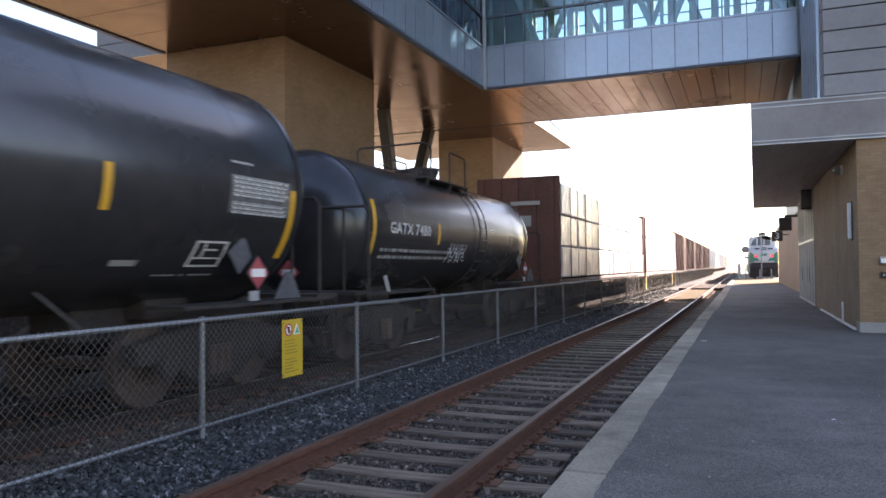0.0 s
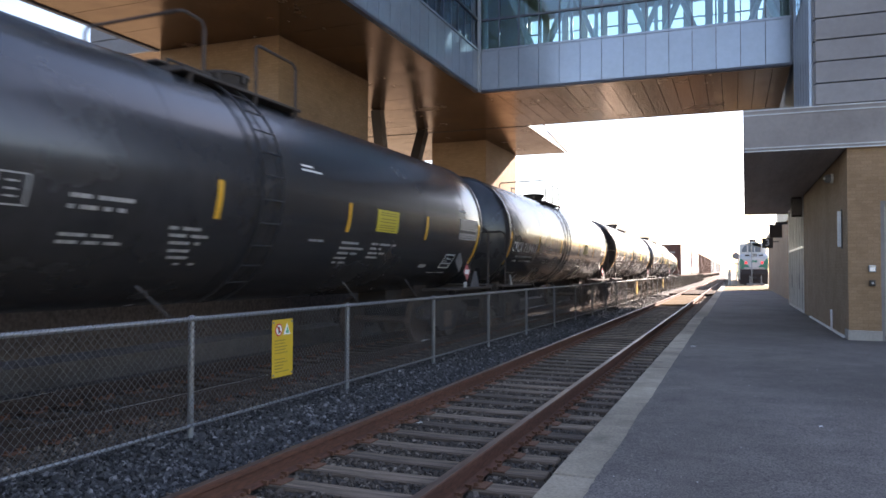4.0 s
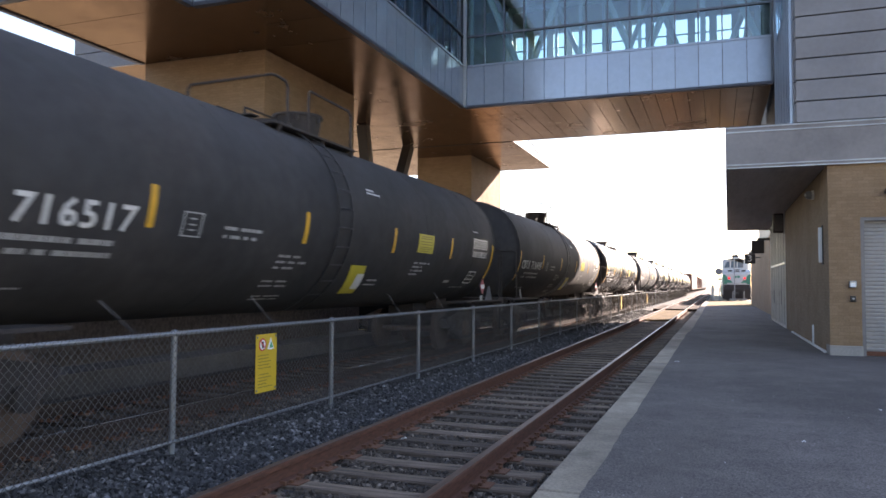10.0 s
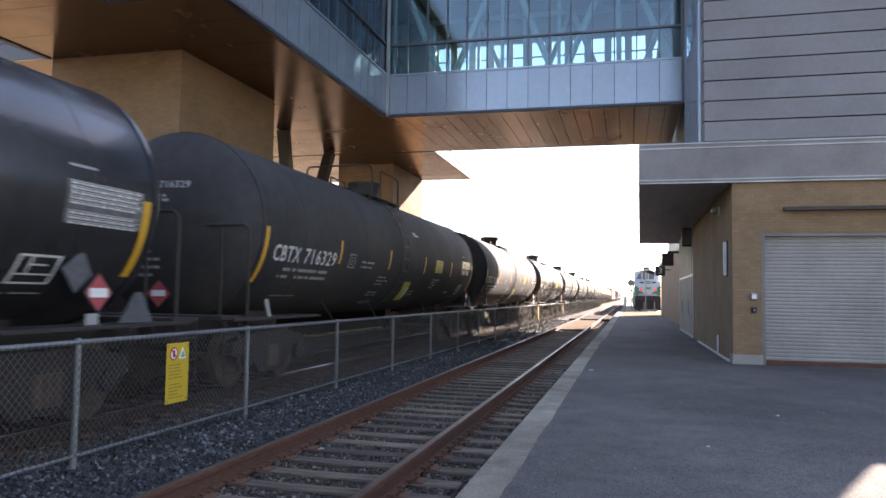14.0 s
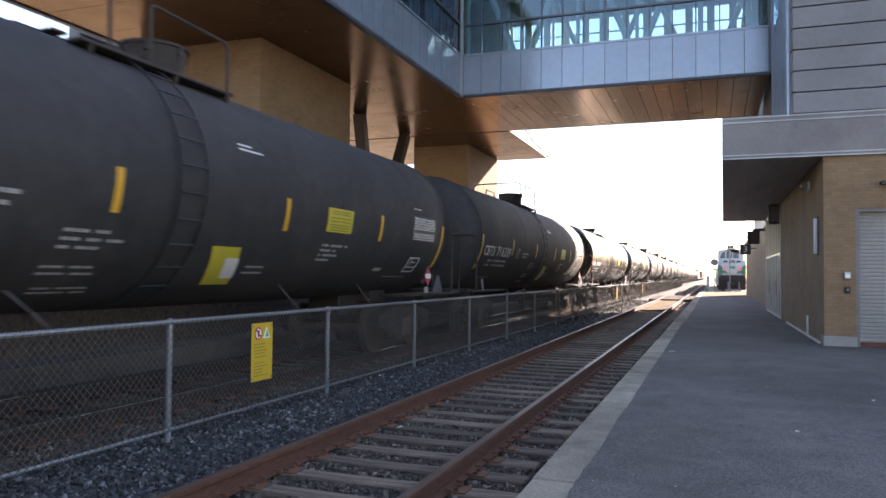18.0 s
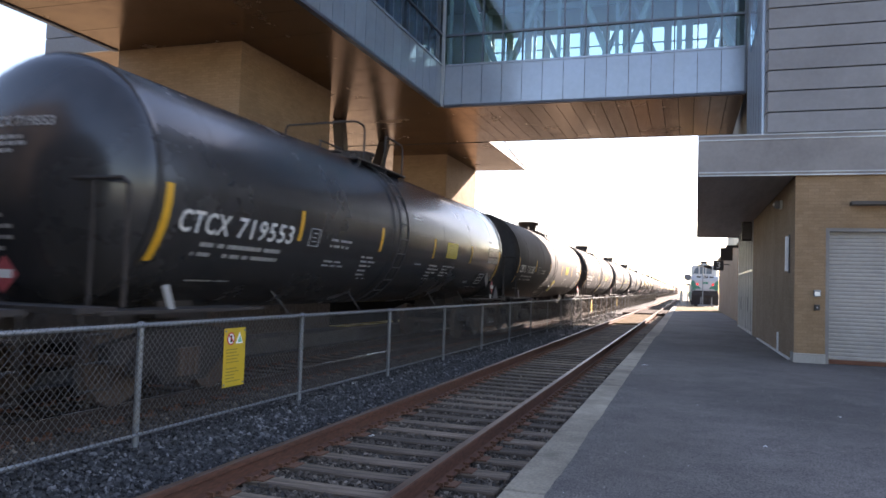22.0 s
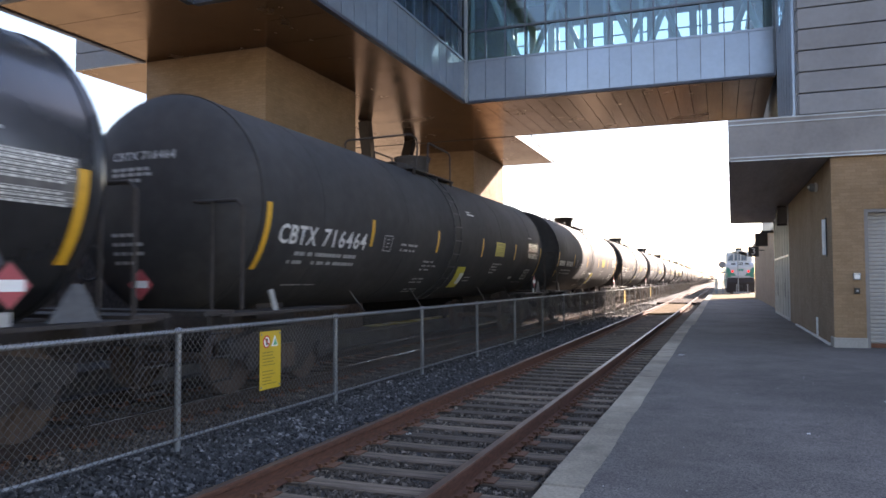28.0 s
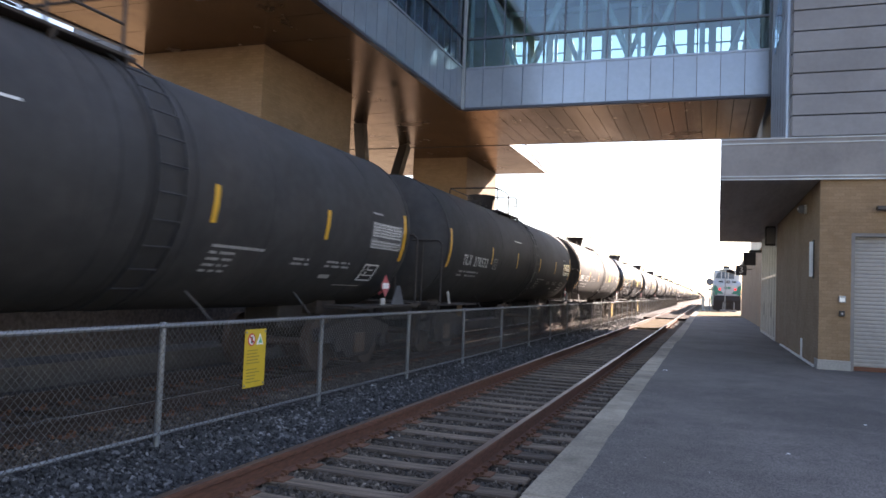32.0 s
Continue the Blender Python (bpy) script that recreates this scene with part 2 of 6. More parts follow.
M = {
    "asphalt": material("asphalt", (0.122, 0.109, 0.101), 0.9, patch=((0.45, 0.80, 1.2), (3.0, 0.9, 1.1)), spread=0.6, grain=80, bump=0.006, dirt=(0.165, 0.146, 0.132), dirt_scale=0.5, dirt_amount=0.5, spec=0.25),
    "kerb": material("kerb_concrete", (0.33, 0.275, 0.205), 0.9, patch=((2.2, 0.8, 1.12),), spread=0.22, grain=45, bump=0.004, dirt=(0.17, 0.14, 0.105), dirt_scale=1.3, dirt_amount=0.9, alike=0.28),
    "concrete": material("concrete", (0.30, 0.29, 0.27), 0.9, spread=0.12, grain=35, bump=0.002),
    "gravel": material("gravel_bed", (0.036, 0.033, 0.031), 0.95, spread=0.6, grain=26, bump=0.03, dirt=(0.07, 0.05, 0.038), dirt_scale=0.6),
    "stone": island_material("ballast_stone", (0.021, 0.020, 0.020), (0.215, 0.205, 0.20)),
    "stained_stone": island_material("rust_stained_stone", (0.040, 0.029, 0.022), (0.26, 0.205, 0.16)),
    "grit": island_material("pale_grit", (0.16, 0.15, 0.14), (0.5, 0.49, 0.47)),
    "earth": material("dry_earth", (0.33, 0.28, 0.21), 0.95, spread=0.35, grain=3, bump=0.03, dirt=(0.13, 0.14, 0.07), dirt_scale=0.12, dirt_amount=0.9),
    "rail_rust": material("rail_rust", (0.130, 0.051, 0.029), 0.8, 0.1, spread=0.3, grain=50, bump=0.001, dirt=(0.06, 0.032, 0.022), dirt_scale=3, stretch=(1, 0.2, 1)),
    "wire": material("dull_wire", (0.125, 0.120, 0.115), 0.45, 0.5, spread=0.2, grain=30),
    # darker copy of the wire for the sunlit far bays
    "rusty_wire": material("rusty_wire", (0.085, 0.070, 0.052), 0.7, 0.1, spread=0.3, grain=30),
    "brace": material("grey_brace", (0.09, 0.085, 0.085), 0.6, 0.2, spread=0.2, grain=30),
    "faded_line": material("faded_dark_line", (0.22, 0.18, 0.03), 0.5),
    "data_panel": material("worn_grey_panel", (0.13, 0.13, 0.13), 0.22, spread=0.2, grain=12),
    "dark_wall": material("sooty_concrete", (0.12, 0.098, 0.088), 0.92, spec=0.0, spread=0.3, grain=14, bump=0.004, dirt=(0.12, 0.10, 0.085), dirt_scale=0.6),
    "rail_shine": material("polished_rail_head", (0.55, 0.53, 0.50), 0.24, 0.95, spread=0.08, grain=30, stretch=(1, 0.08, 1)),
    # near-black without gloss, so the added wall stays dark even in sun
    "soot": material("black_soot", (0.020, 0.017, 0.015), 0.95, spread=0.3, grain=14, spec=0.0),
    "rail_top": material("rail_head", (0.19, 0.13, 0.10), 0.5, 0.85, spread=0.15, grain=30, dirt=(0.14, 0.08, 0.055), dirt_scale=4, stretch=(1, 0.08, 1)),
    "rail_dark": material("greasy_rail", (0.045, 0.028, 0.021), 0.85, 0.1, spread=0.3, grain=50, bump=0.001),
    "tie_dark": material("oily_tie", (0.095, 0.069, 0.052), 0.95, spread=0.4, grain=22, bump=0.006, stretch=(0.12, 2, 2), alike=0.3, spec=0.2),
    "plate": material("tie_plate_rust", (0.16, 0.070, 0.038), 0.85, 0.1, spread=0.35, grain=60, bump=0.002),
    "tie": material("weathered_tie", (0.185, 0.134, 0.095), 0.92, patch=((6.0, 0.5, 1.3), (1.4, 0.7, 1.2)), spread=0.4, grain=22, bump=0.008, dirt=(0.065, 0.046, 0.034), dirt_scale=2.5, dirt_amount=0.9, stretch=(0.12, 2, 2), alike=0.42),
    "galv": material("galvanised_steel", (0.26, 0.275, 0.29), 0.45, 0.6, spread=0.12, grain=40, dirt=(0.30, 0.31, 0.32), dirt_scale=5),
    "sign_yellow": material("yellow_enamel", (0.58, 0.38, 0.03), 0.45, spread=0.04, grain=10, dirt=(0.6, 0.44, 0.05)),
    "white_paint": material("white_paint", (0.78, 0.78, 0.76), 0.55, spread=0.05, grain=20),
    "black_paint": material("black_paint", (0.02, 0.02, 0.022), 0.5, spread=0.1),
    "red_paint": material("red_paint", (0.55, 0.04, 0.04), 0.5, spread=0.06),
    "placard_red": material("faded_red", (0.42, 0.075, 0.085), 0.5, spread=0.12, grain=25),
    "sign_green": material("green_paint", (0.10, 0.40, 0.22), 0.5, spread=0.05),
    "soffit": material("bronze_panel", (0.25, 0.178, 0.128), 0.20, 0.72, spread=0.06, grain=6, dirt=(0.19, 0.128, 0.088), dirt_scale=0.9, spec=0.4, edge=(0.56, 0.46, 0.38)),
    "seam": material("dark_seam", (0.03, 0.025, 0.022), 0.8),
    "tan_brick": brick_material("tan_brick", (0.27, 0.178, 0.105), (0.8, 0.76, 0.7)),
    "panel": material("zinc_panel", (0.25, 0.295, 0.35), 0.16, 0.35, spread=0.04, grain=8, dirt=(0.215, 0.26, 0.315), dirt_scale=0.8, alike=0.05),
    "siding": material("grey_siding", (0.165, 0.17, 0.185), 0.55, 0.2, spread=0.06, grain=12, dirt=(0.13, 0.13, 0.14), dirt_scale=0.7, alike=0.06),
    "fascia": material("grey_fascia", (0.17, 0.165, 0.17), 0.5, 0.3, spread=0.06, grain=12),
    "drip_shadow": material("dark_blue_trim", (0.045, 0.052, 0.075), 0.5, 0.2, spread=0.08),
    "spandrel": material("glossy_spandrel", (0.20, 0.24, 0.285), 0.05, 0.25, spread=0.03, grain=8, spec=0.7, alike=0.04),
    "trim_light": material("pale_metal_trim", (0.30, 0.33, 0.36), 0.4, 0.5, spread=0.05),
    "mullion": material("aluminium_mullion", (0.085, 0.10, 0.12), 0.45, 0.6, spread=0.05),
    "truss": material("white_steel", (0.55, 0.60, 0.60), 0.5, spread=0.05),
    "inside": material("inside_wall", (0.36, 0.36, 0.30), 0.8, spread=0.05),
    "dark_steel": material("dark_steel", (0.045, 0.040, 0.038), 0.55, 0.3, spread=0.1),
    "glass": glass_material("tinted_glass", (0.55, 0.72, 0.74), 1.8),
    "door_grey": material("garage_slat", (0.30, 0.285, 0.27), 0.55, 0.05, spread=0.05, grain=12, alike=0.03),
    "tank_gloss": material("gloss_black_tank", (0.026, 0.026, 0.028), 0.25, spread=0.15, grain=4, dirt=(0.046, 0.042, 0.040), dirt_scale=0.35, dirt_amount=0.6, spec=0.55, coat=0.18, wear=(0.02, 0.04), edge=(0.78, 0.9, 1.0)),
    "tank_matte": material("matte_black_tank", (0.031, 0.0305, 0.0315), 0.74, spread=0.15, grain=5, dirt=(0.052, 0.046, 0.043), dirt_scale=0.6, dirt_amount=0.7, spec=0.38, patch=((0.9, 0.85, 1.12),)),
    "under": material("underframe_black", (0.028, 0.023, 0.021), 0.75, spread=0.3, grain=20, dirt=(0.058, 0.040, 0.034), dirt_scale=1.5),
    "grey_plate": material("grey_steel_plate", (0.10, 0.105, 0.115), 0.6, 0.2, spread=0.2, grain=14),
    "wheel": material("wheel_steel", (0.12, 0.084, 0.066), 0.6, 0.5, spread=0.2, grain=20),
    "stripe": material("reflective_yellow", (0.68, 0.36, 0.03), 0.45, spread=0.08, grain=20),
    "letter": material("white_stencil", (0.62, 0.62, 0.60), 0.6, spread=0.12, grain=50),
    "pale_letter": material("faded_stencil", (0.34, 0.34, 0.33), 0.6, spread=0.2, grain=60),
    "decal_yellow": material("yellow_decal", (0.52, 0.44, 0.05), 0.45, spread=0.05),
    "brown_car": material("oxide_brown", (0.12, 0.048, 0.034), 0.7, spread=0.2, grain=12, dirt=(0.07, 0.035, 0.03), dirt_scale=0.9),
    "wrap": material("white_wrap", (0.66, 0.68, 0.72), 0.28, spread=0.08, grain=5, bump=0.05, stretch=(1, 1, 0.5)),
    "grey_car": material("grey_car", (0.45, 0.46, 0.46), 0.6, spread=0.1, grain=8),
    "loco_white": material("loco_white", (0.50, 0.53, 0.54), 0.35, spread=0.04),
    "loco_green": material("loco_green", (0.03, 0.22, 0.15), 0.4, spread=0.05),
    "loco_glass": material("loco_window", (0.09, 0.13, 0.17), 0.2, spread=0.05),
    "red_lamp": glow_material("red_marker_lamp", (0.9, 0.015, 0.01), 0.6),
    "sunlit_end": material("pale_concrete", (0.19, 0.14, 0.075), 0.95, spec=0.1, spread=0.15, grain=30, bump=0.003, dirt=(0.12, 0.09, 0.045), dirt_scale=0.35, dirt_amount=0.9),
    "plank": material("dark_plank", (0.045, 0.029, 0.021), 0.95, spec=0.1, spread=0.35, grain=20, bump=0.005, stretch=(2, 0.15, 2), alike=0.3),
    "sandy": material("sandy_dirt", (0.125, 0.080, 0.036), 0.95, spec=0.1, spread=0.35, grain=22, bump=0.02, dirt=(0.065, 0.044, 0.025), dirt_scale=1.3, dirt_amount=0.9),
    "door_alu": material("pale_aluminium", (0.60, 0.60, 0.60), 0.35, 0.3, spread=0.05),
    "door_glass": material("dark_door_glass", (0.03, 0.03, 0.032), 0.12, spread=0.05, spec=0.3),
    "tactile": material("yellow_strip", (0.62, 0.45, 0.06), 0.28, spread=0.1, spec=0.9),
}


# ---- building helpers ----
def thing(name, base, label, category, group="", kind=""):
    ob = new(name)
    ob.empty_display_size = 0.2
    ob.location = base
    return tagged(ob, label, category, group, kind)


def part(name, bm, mat, parent, label=""):
    """Link bm (in world coordinates of its thing as first built) as one mesh under parent."""
    off, o = Vector(), parent
    while o:
        off, o = off + o.location, o.parent
    me = bpy.data.meshes.new(name)
    bm.transform(Matrix.Translation(-off))
    bm.normal_update()
    bm.to_mesh(me)
    bm.free()
    me.materials.append(M[mat] if isinstance(mat, str) else mat)
    ob = new(name, me)
    ob.parent = parent
    if label:
        ob["label"] = label
    return ob


def box(bm, x0, x1, y0, y1, z0, z1, bevel=0.0):
    r = bmesh.ops.create_cube(bm, size=1, matrix=Matrix.Translation(((x0 + x1) / 2, (y0 + y1) / 2, (z0 + z1) / 2)) @ Matrix.Diagonal((x1 - x0, y1 - y0, z1 - z0, 1)))
    if bevel:
        bmesh.ops.bevel(bm, geom=list({e for v in r["verts"] for e in v.link_edges}), offset=bevel, segments=1, affect="EDGES")
    return bm


def boxed(x0, x1, y0, y1, z0, z1, bevel=0.0):
    return box(bmesh.new(), x0, x1, y0, y1, z0, z1, bevel)


def bar(bm, a, b, r, sides=8, cap=True):
    """A round bar from a to b."""
    a, b = Vector(a), Vector(b)
    q = (b - a).to_track_quat("Z", "Y").to_matrix().to_4x4()
    bmesh.ops.create_cone(bm, cap_ends=cap, segments=sides, radius1=r, radius2=r, depth=(b - a).length,
                          matrix=Matrix.Translation((a + b) / 2) @ q)
    return bm


def pipe_run(bm, pts, r, sides=8):
    for a, b in zip(pts, pts[1:]):
        bar(bm, a, b, r, sides)
    return bm


def beam(bm, a, b, w, h):
    """A square-edged beam from a to b."""
    a, b = Vector(a), Vector(b)
    q = (b - a).to_track_quat("Z", "Y").to_matrix().to_4x4()
    bmesh.ops.create_cube(bm, size=1, matrix=Matrix.Translation((a + b) / 2) @ q @ Matrix.Diagonal((w, h, (b - a).length, 1)))
    return bm


def disc(bm, c, axis, r, depth, sides=24):
    c, axis = Vector(c), Vector(axis)
    return bar(bm, c - axis * depth / 2, c + axis * depth / 2, r, sides)


def prism(bm, poly, axis, a, b):
    """Extrude a polygon given in the two other axes (in x, y, z order) from a to b along axis."""
    def at(p, v):
        return {"x": (v, *p), "y": (p[0], v, p[1]), "z": (*p, v)}[axis]
    lo, hi = [bm.verts.new(at(p, a)) for p in poly], [bm.verts.new(at(p, b)) for p in poly]
    n = len(poly)
    fs = [bm.faces.new(lo), bm.faces.new(hi[::-1])] + [bm.faces.new((lo[k], hi[k], hi[(k + 1) % n], lo[(k + 1) % n])) for k in range(n)]
    bmesh.ops.recalc_face_normals(bm, faces=fs)
    return bm


def prismed(poly, axis, a, b):
    return prism(bmesh.new(), poly, axis, a, b)


def smooth(ob, angle=40):
    for p in ob.data.polygons:
        p.use_smooth = True
    ob.data.set_sharp_from_angle(angle=radians(angle))
    return ob


# ---- ground, track beds, platforms ----
RIGHT_RAIL, GAUGE = -2.065, 1.505
TRACK_A = RIGHT_RAIL - GAUGE / 2        # the near track's centre line
TRACK_B = -7.05                         # the freight track's centre line
FENCE_X = -4.92


def ground():
    bm = bmesh.new()
    xs = [-1500, -400, -120, -40, -16, 14, 40, 120, 400, 1500]
    ys = [-700, -200, -60, -20, 0, 20, 60, 110, 200, 500, 1500, 3000]
    rows = [[bm.verts.new((x, y, -0.42 + 0.05 * noise.noise((x * 0.1, y * 0.1, 0)))) for x in xs] for y in ys]
    for j in range(len(ys) - 1):
        for i in range(len(xs) - 1):
            bm.faces.new((rows[j][i], rows[j][i + 1], rows[j + 1][i + 1], rows[j + 1][i]))
    ob = part("ground", bm, "earth", None)
    return tagged(ob, "dry bare earth with thin grass reaching the horizon", "ground", kind="structure")


def bed_height(x, y):
    """Crushed stone: low between the rails, heaped towards the fence."""
    z = -0.215
    z += 0.10 * math.exp(-((x - FENCE_X) / 0.75) ** 2)
    z += 0.02 * noise.noise((x * 1.7, y * 1.7, 3)) + 0.012 * noise.noise((x * 6, y * 6, 7))
    return z


def ballast_bed():
    bm = bmesh.new()
    xs = [-9.9, -9.4] + [-9.0 + 0.2 * k for k in range(39)] + [-1.27]
    ys = [-30, -12] + [-4 + 0.35 * k for k in range(110)] + [38 + 3 * k for k in range(30)] + [150, 250, 500]
    rows = [[bm.verts.new((x, y, bed_height(x, y) if x > -9.8 else -0.4)) for x in xs] for y in ys]
    for j in range(len(ys) - 1):
        for i in range(len(xs) - 1):
            bm.faces.new((rows[j][i], rows[j][i + 1], rows[j + 1][i + 1], rows[j + 1][i]))
    ob = part("ballast_bed", bm, "gravel", None)
    tagged(ob, "dark grey crushed-stone track bed", "ballast", kind="structure")
    return smooth(ob, 60)


def loose_stones(name, label, category, mat, zones, small, large, height, seed, tie=None):
    """Angular stones scattered over a surface; zones: x0, x1, y0, y1, number."""
    rng = np.random.default_rng(seed)
    cube = np.array([(-1, -1, -1), (1, -1, -1), (1, 1, -1), (-1, 1, -1), (-1, -1, 1), (1, -1, 1), (1, 1, 1), (-1, 1, 1)]) * 0.62
    tris = np.array([(0, 2, 1), (0, 3, 2), (4, 5, 6), (4, 6, 7), (0, 1, 5), (0, 5, 4), (1, 2, 6), (1, 6, 5), (2, 3, 7), (2, 7, 6), (3, 0, 4), (3, 4, 7)])
    place = np.concatenate([np.stack([rng.uniform(x0, x1, n), rng.uniform(y0, y1, n)], -1) for x0, x1, y0, y1, n in zones])
    if tie is not None:
        place = place[np.abs((place[:, 1] - tie + 0.251) % 0.502 - 0.251) > 0.105]
    n = len(place)
    size = rng.uniform(small, large, n) * np.where(place[:, 1] > 26, 1.3, 1.0)
    v = cube[None] * rng.uniform(0.45, 1.25, (n, 8, 1)) * rng.uniform(0.6, 1.25, (n, 1, 3)) * np.array([1, 1, 0.8]) * size[:, None, None]
    a = rng.normal(size=(n, 4))
    w, x, y, z = (a / np.linalg.norm(a, axis=1)[:, None]).T
    turn = np.stack([1 - 2 * (y * y + z * z), 2 * (x * y - z * w), 2 * (x * z + y * w), 2 * (x * y + z * w), 1 - 2 * (x * x + z * z), 2 * (y * z - x * w),
                     2 * (x * z - y * w), 2 * (y * z + x * w), 1 - 2 * (x * x + y * y)], -1).reshape(n, 3, 3)
    v = np.einsum("nij,nkj->nki", turn, v)
    low = np.array([height(p, q) for p, q in place])
    v += np.concatenate([place, (low + size * 0.3)[:, None]], 1)[:, None]
    me = bpy.data.meshes.new(name)
    me.from_pydata(v.reshape(-1, 3).tolist(), [], (tris[None] + 8 * np.arange(n)[:, None, None]).reshape(-1, 3).tolist())
    me.materials.append(M[mat])
    return tagged(new(name, me), label, category, kind="stuff")


def ballast_stones():
    loose_stones("ballast_stones", "dark grey crushed stones with scattered pale ones", "ballast", "stone",
                 [(-5.3, -3.75, 3.0, 12.0, 14500), (-5.4, -3.75, 12.0, 26.0, 10000), (-6.2, -3.75, 26.0, 52.0, 4000)],
                 0.013, 0.036, bed_height, 4)
    loose_stones("stained_ballast", "rust-stained crushed stones between the ties", "ballast", "stained_stone",
                 [(-3.7, -2.2, 3.6, 12.0, 9500), (-2.0, -1.28, 3.6, 14.0, 5200), (-3.6, -1.28, 12.0, 24.0, 6000), (-3.6, -1.3, 24.0, 52.0, 3000)],
                 0.013, 0.036, bed_height, 5, -3.02)
    loose_stones("freight_ballast", "brown crushed stones under the freight track", "ballast", "stained_stone",
                 [(-6.5, -5.25, 3.0, 12.0, 7000), (-6.5, -5.35, 12.0, 26.0, 4500), (-8.9, -6.4, 2.0, 22.0, 6000)],
                 0.013, 0.036, bed_height, 7)
    loose_stones("platform_grit", "specks of pale grit on the asphalt", "grit", "grit",
                 [(-0.8, 1.2, 3.0, 12.0, 130), (1.0, 6.0, 5.0, 16.0, 110), (-0.9, -0.6, 3.0, 16.0, 90)],
                 0.003, 0.009, lambda x, y: 0.143, 6)


def rail_profile(cx):
    half = [(0.076, -0.172), (0.076, -0.160), (0.012, -0.145), (0.009, -0.06), (0.036, -0.045), (0.037, -0.008), (0.030, -0.0005)]
    return [(cx + x, z) for x, z in half] + [(cx - x, z) for x, z in half[::-1]]


def railway_track(cx, name, label, y_first, n_single, steel="rail_rust", timber="tie", head="rail_top"):
    """Two rails on timber ties with plates and anchors."""
    tr = thing(name, (cx, 0, -0.2), label, "railway track", kind="structure")
    ends = [-40, 9.4, 21.3, 33.2, 45.1, 57, 120, 700]
    for s in (-1, 1):
        x = cx + s * GAUGE / 2
        for a, b in zip(ends, ends[1:]):
            r = part("rail", prismed(rail_profile(x), "y", a + 0.004, b - 0.004), steel, tr, "rusty steel rail with a worn bright head")
            part("rail_head", boxed(x - 0.031, x + 0.031, a + 0.004, b - 0.004, -0.0005, 0.0015), head, r, "bright worn running surface")
    tie = boxed(cx - 1.3, cx + 1.3, -0.11, 0.11, -0.37, -0.178, 0.012)
    first = None
    rnd = random.Random(int(abs(cx) * 100))
    def place(src, y, dx=0.0, turn=0.0):
        o = new(src.name.split(".")[0], src.data)
        o.parent = tr
        o.matrix_basis = Matrix.Translation((dx, y, 0)) @ Matrix.Rotation(turn, 4, "Z")
        return o
    first = part("tie", tie, timber, tr)
    bmp = bmesh.new()
    for s in (-1, 1):
        x = cx + s * GAUGE / 2
        box(bmp, x - 0.19, x + 0.19, -0.095, 0.095, -0.178, -0.166, 0.004)
        for dx in (-0.10, 0.10):
            for dy in (-0.055, 0.055):
                box(bmp, x + dx - 0.016, x + dx + 0.016, dy - 0.014, dy + 0.014, -0.166, -0.142)
        for dx in (-0.07, 0.07):
            box(bmp, x + dx - 0.028, x + dx + 0.028, 0.12, 0.15, -0.172, -0.135)
            box(bmp, x + dx - 0.028, x + dx + 0.028, -0.15, -0.12, -0.172, -0.135)
    plates = part("tie_plate", bmp, "plate", tr)
    y = y_first
    first.location = (0, y - 0, 0)
    plates.location = (0, y, 0)
    for k in range(1, n_single):
        y += 0.502
        place(first, y + rnd.uniform(-0.02, 0.02), rnd.uniform(-0.04, 0.04), rnd.uniform(-0.012, 0.012))
        place(plates, y)
    far = bmesh.new()
    while y < 160:
        y += 0.502
        box(far, cx - 1.3, cx + 1.3, y - 0.11, y + 0.11, -0.37, -0.18)
    tagged(part("far_ties", far, timber, tr), kind="stuff")
    return tr


def platform():
    pl = thing("platform", (4, 0, -0.4), "grey worn asphalt platform with a pale concrete kerb", "platform", kind="structure")
    bm = bmesh.new()
    nx, ny = 46, 130
    rows = []
    for j in range(ny):
        y = -14 + (j / (ny - 1)) ** 1.5 * 92
        row = []
        for i in range(nx):
            x = -0.93 + (i / (nx - 1)) * 16.0
            row.append(bm.verts.new((x, y, 0.13 + 0.006 * noise.noise((x * 0.5, y * 0.5, 0)))))
        rows.append(row)
    for j in range(ny - 1):
        for i in range(nx - 1):
            bm.faces.new((rows[j][i], rows[j][i + 1], rows[j + 1][i + 1], rows[j + 1][i]))
    smooth(part("paving", bm, "asphalt", pl))
    edge = bmesh.new()
    last = None
    for k in range(420):
        y = 2.5 + k * 0.05
        x = -0.945 + 0.016 * noise.noise((0, y * 0.9, 5)) + 0.012 * noise.noise((0, y * 9, 9))
        row = [edge.verts.new(p) for p in ((x, y, 0.131), (x + 0.006, y, 0.145), (-0.62, y, 0.143), (-0.25, y, 0.1325))]
        if last:
            for q in range(3):
                edge.faces.new((last[q], last[q + 1], row[q + 1], row[q]))
        last = row
    part("crumbling_edge", edge, "asphalt", pl, "broken asphalt edge over the kerb")
    # paler golden slab puts sunlight into the colour of the platform's far end
    part("apron", boxed(-0.86, 6.5, 56.5, 77.8, 0.136, 0.148), "sunlit_end", pl, "pale golden slab painting the sunlit end of the platform")
    part("end_wall", boxed(-0.93, 15.07, 77.9, 78.0, -0.42, 0.12), "concrete", pl)
    rnd = random.Random(8)
    y = -13.0
    while y < 76:
        n = 2.99
        j = rnd.uniform(-0.008, 0.008)
        part("kerb", boxed(-1.245 + j, -0.87 + j, y + 0.006, y + n - 0.006, -0.40, 0.134 + rnd.uniform(-0.004, 0.005), 0.014), "kerb", pl)
        y += n
    return pl


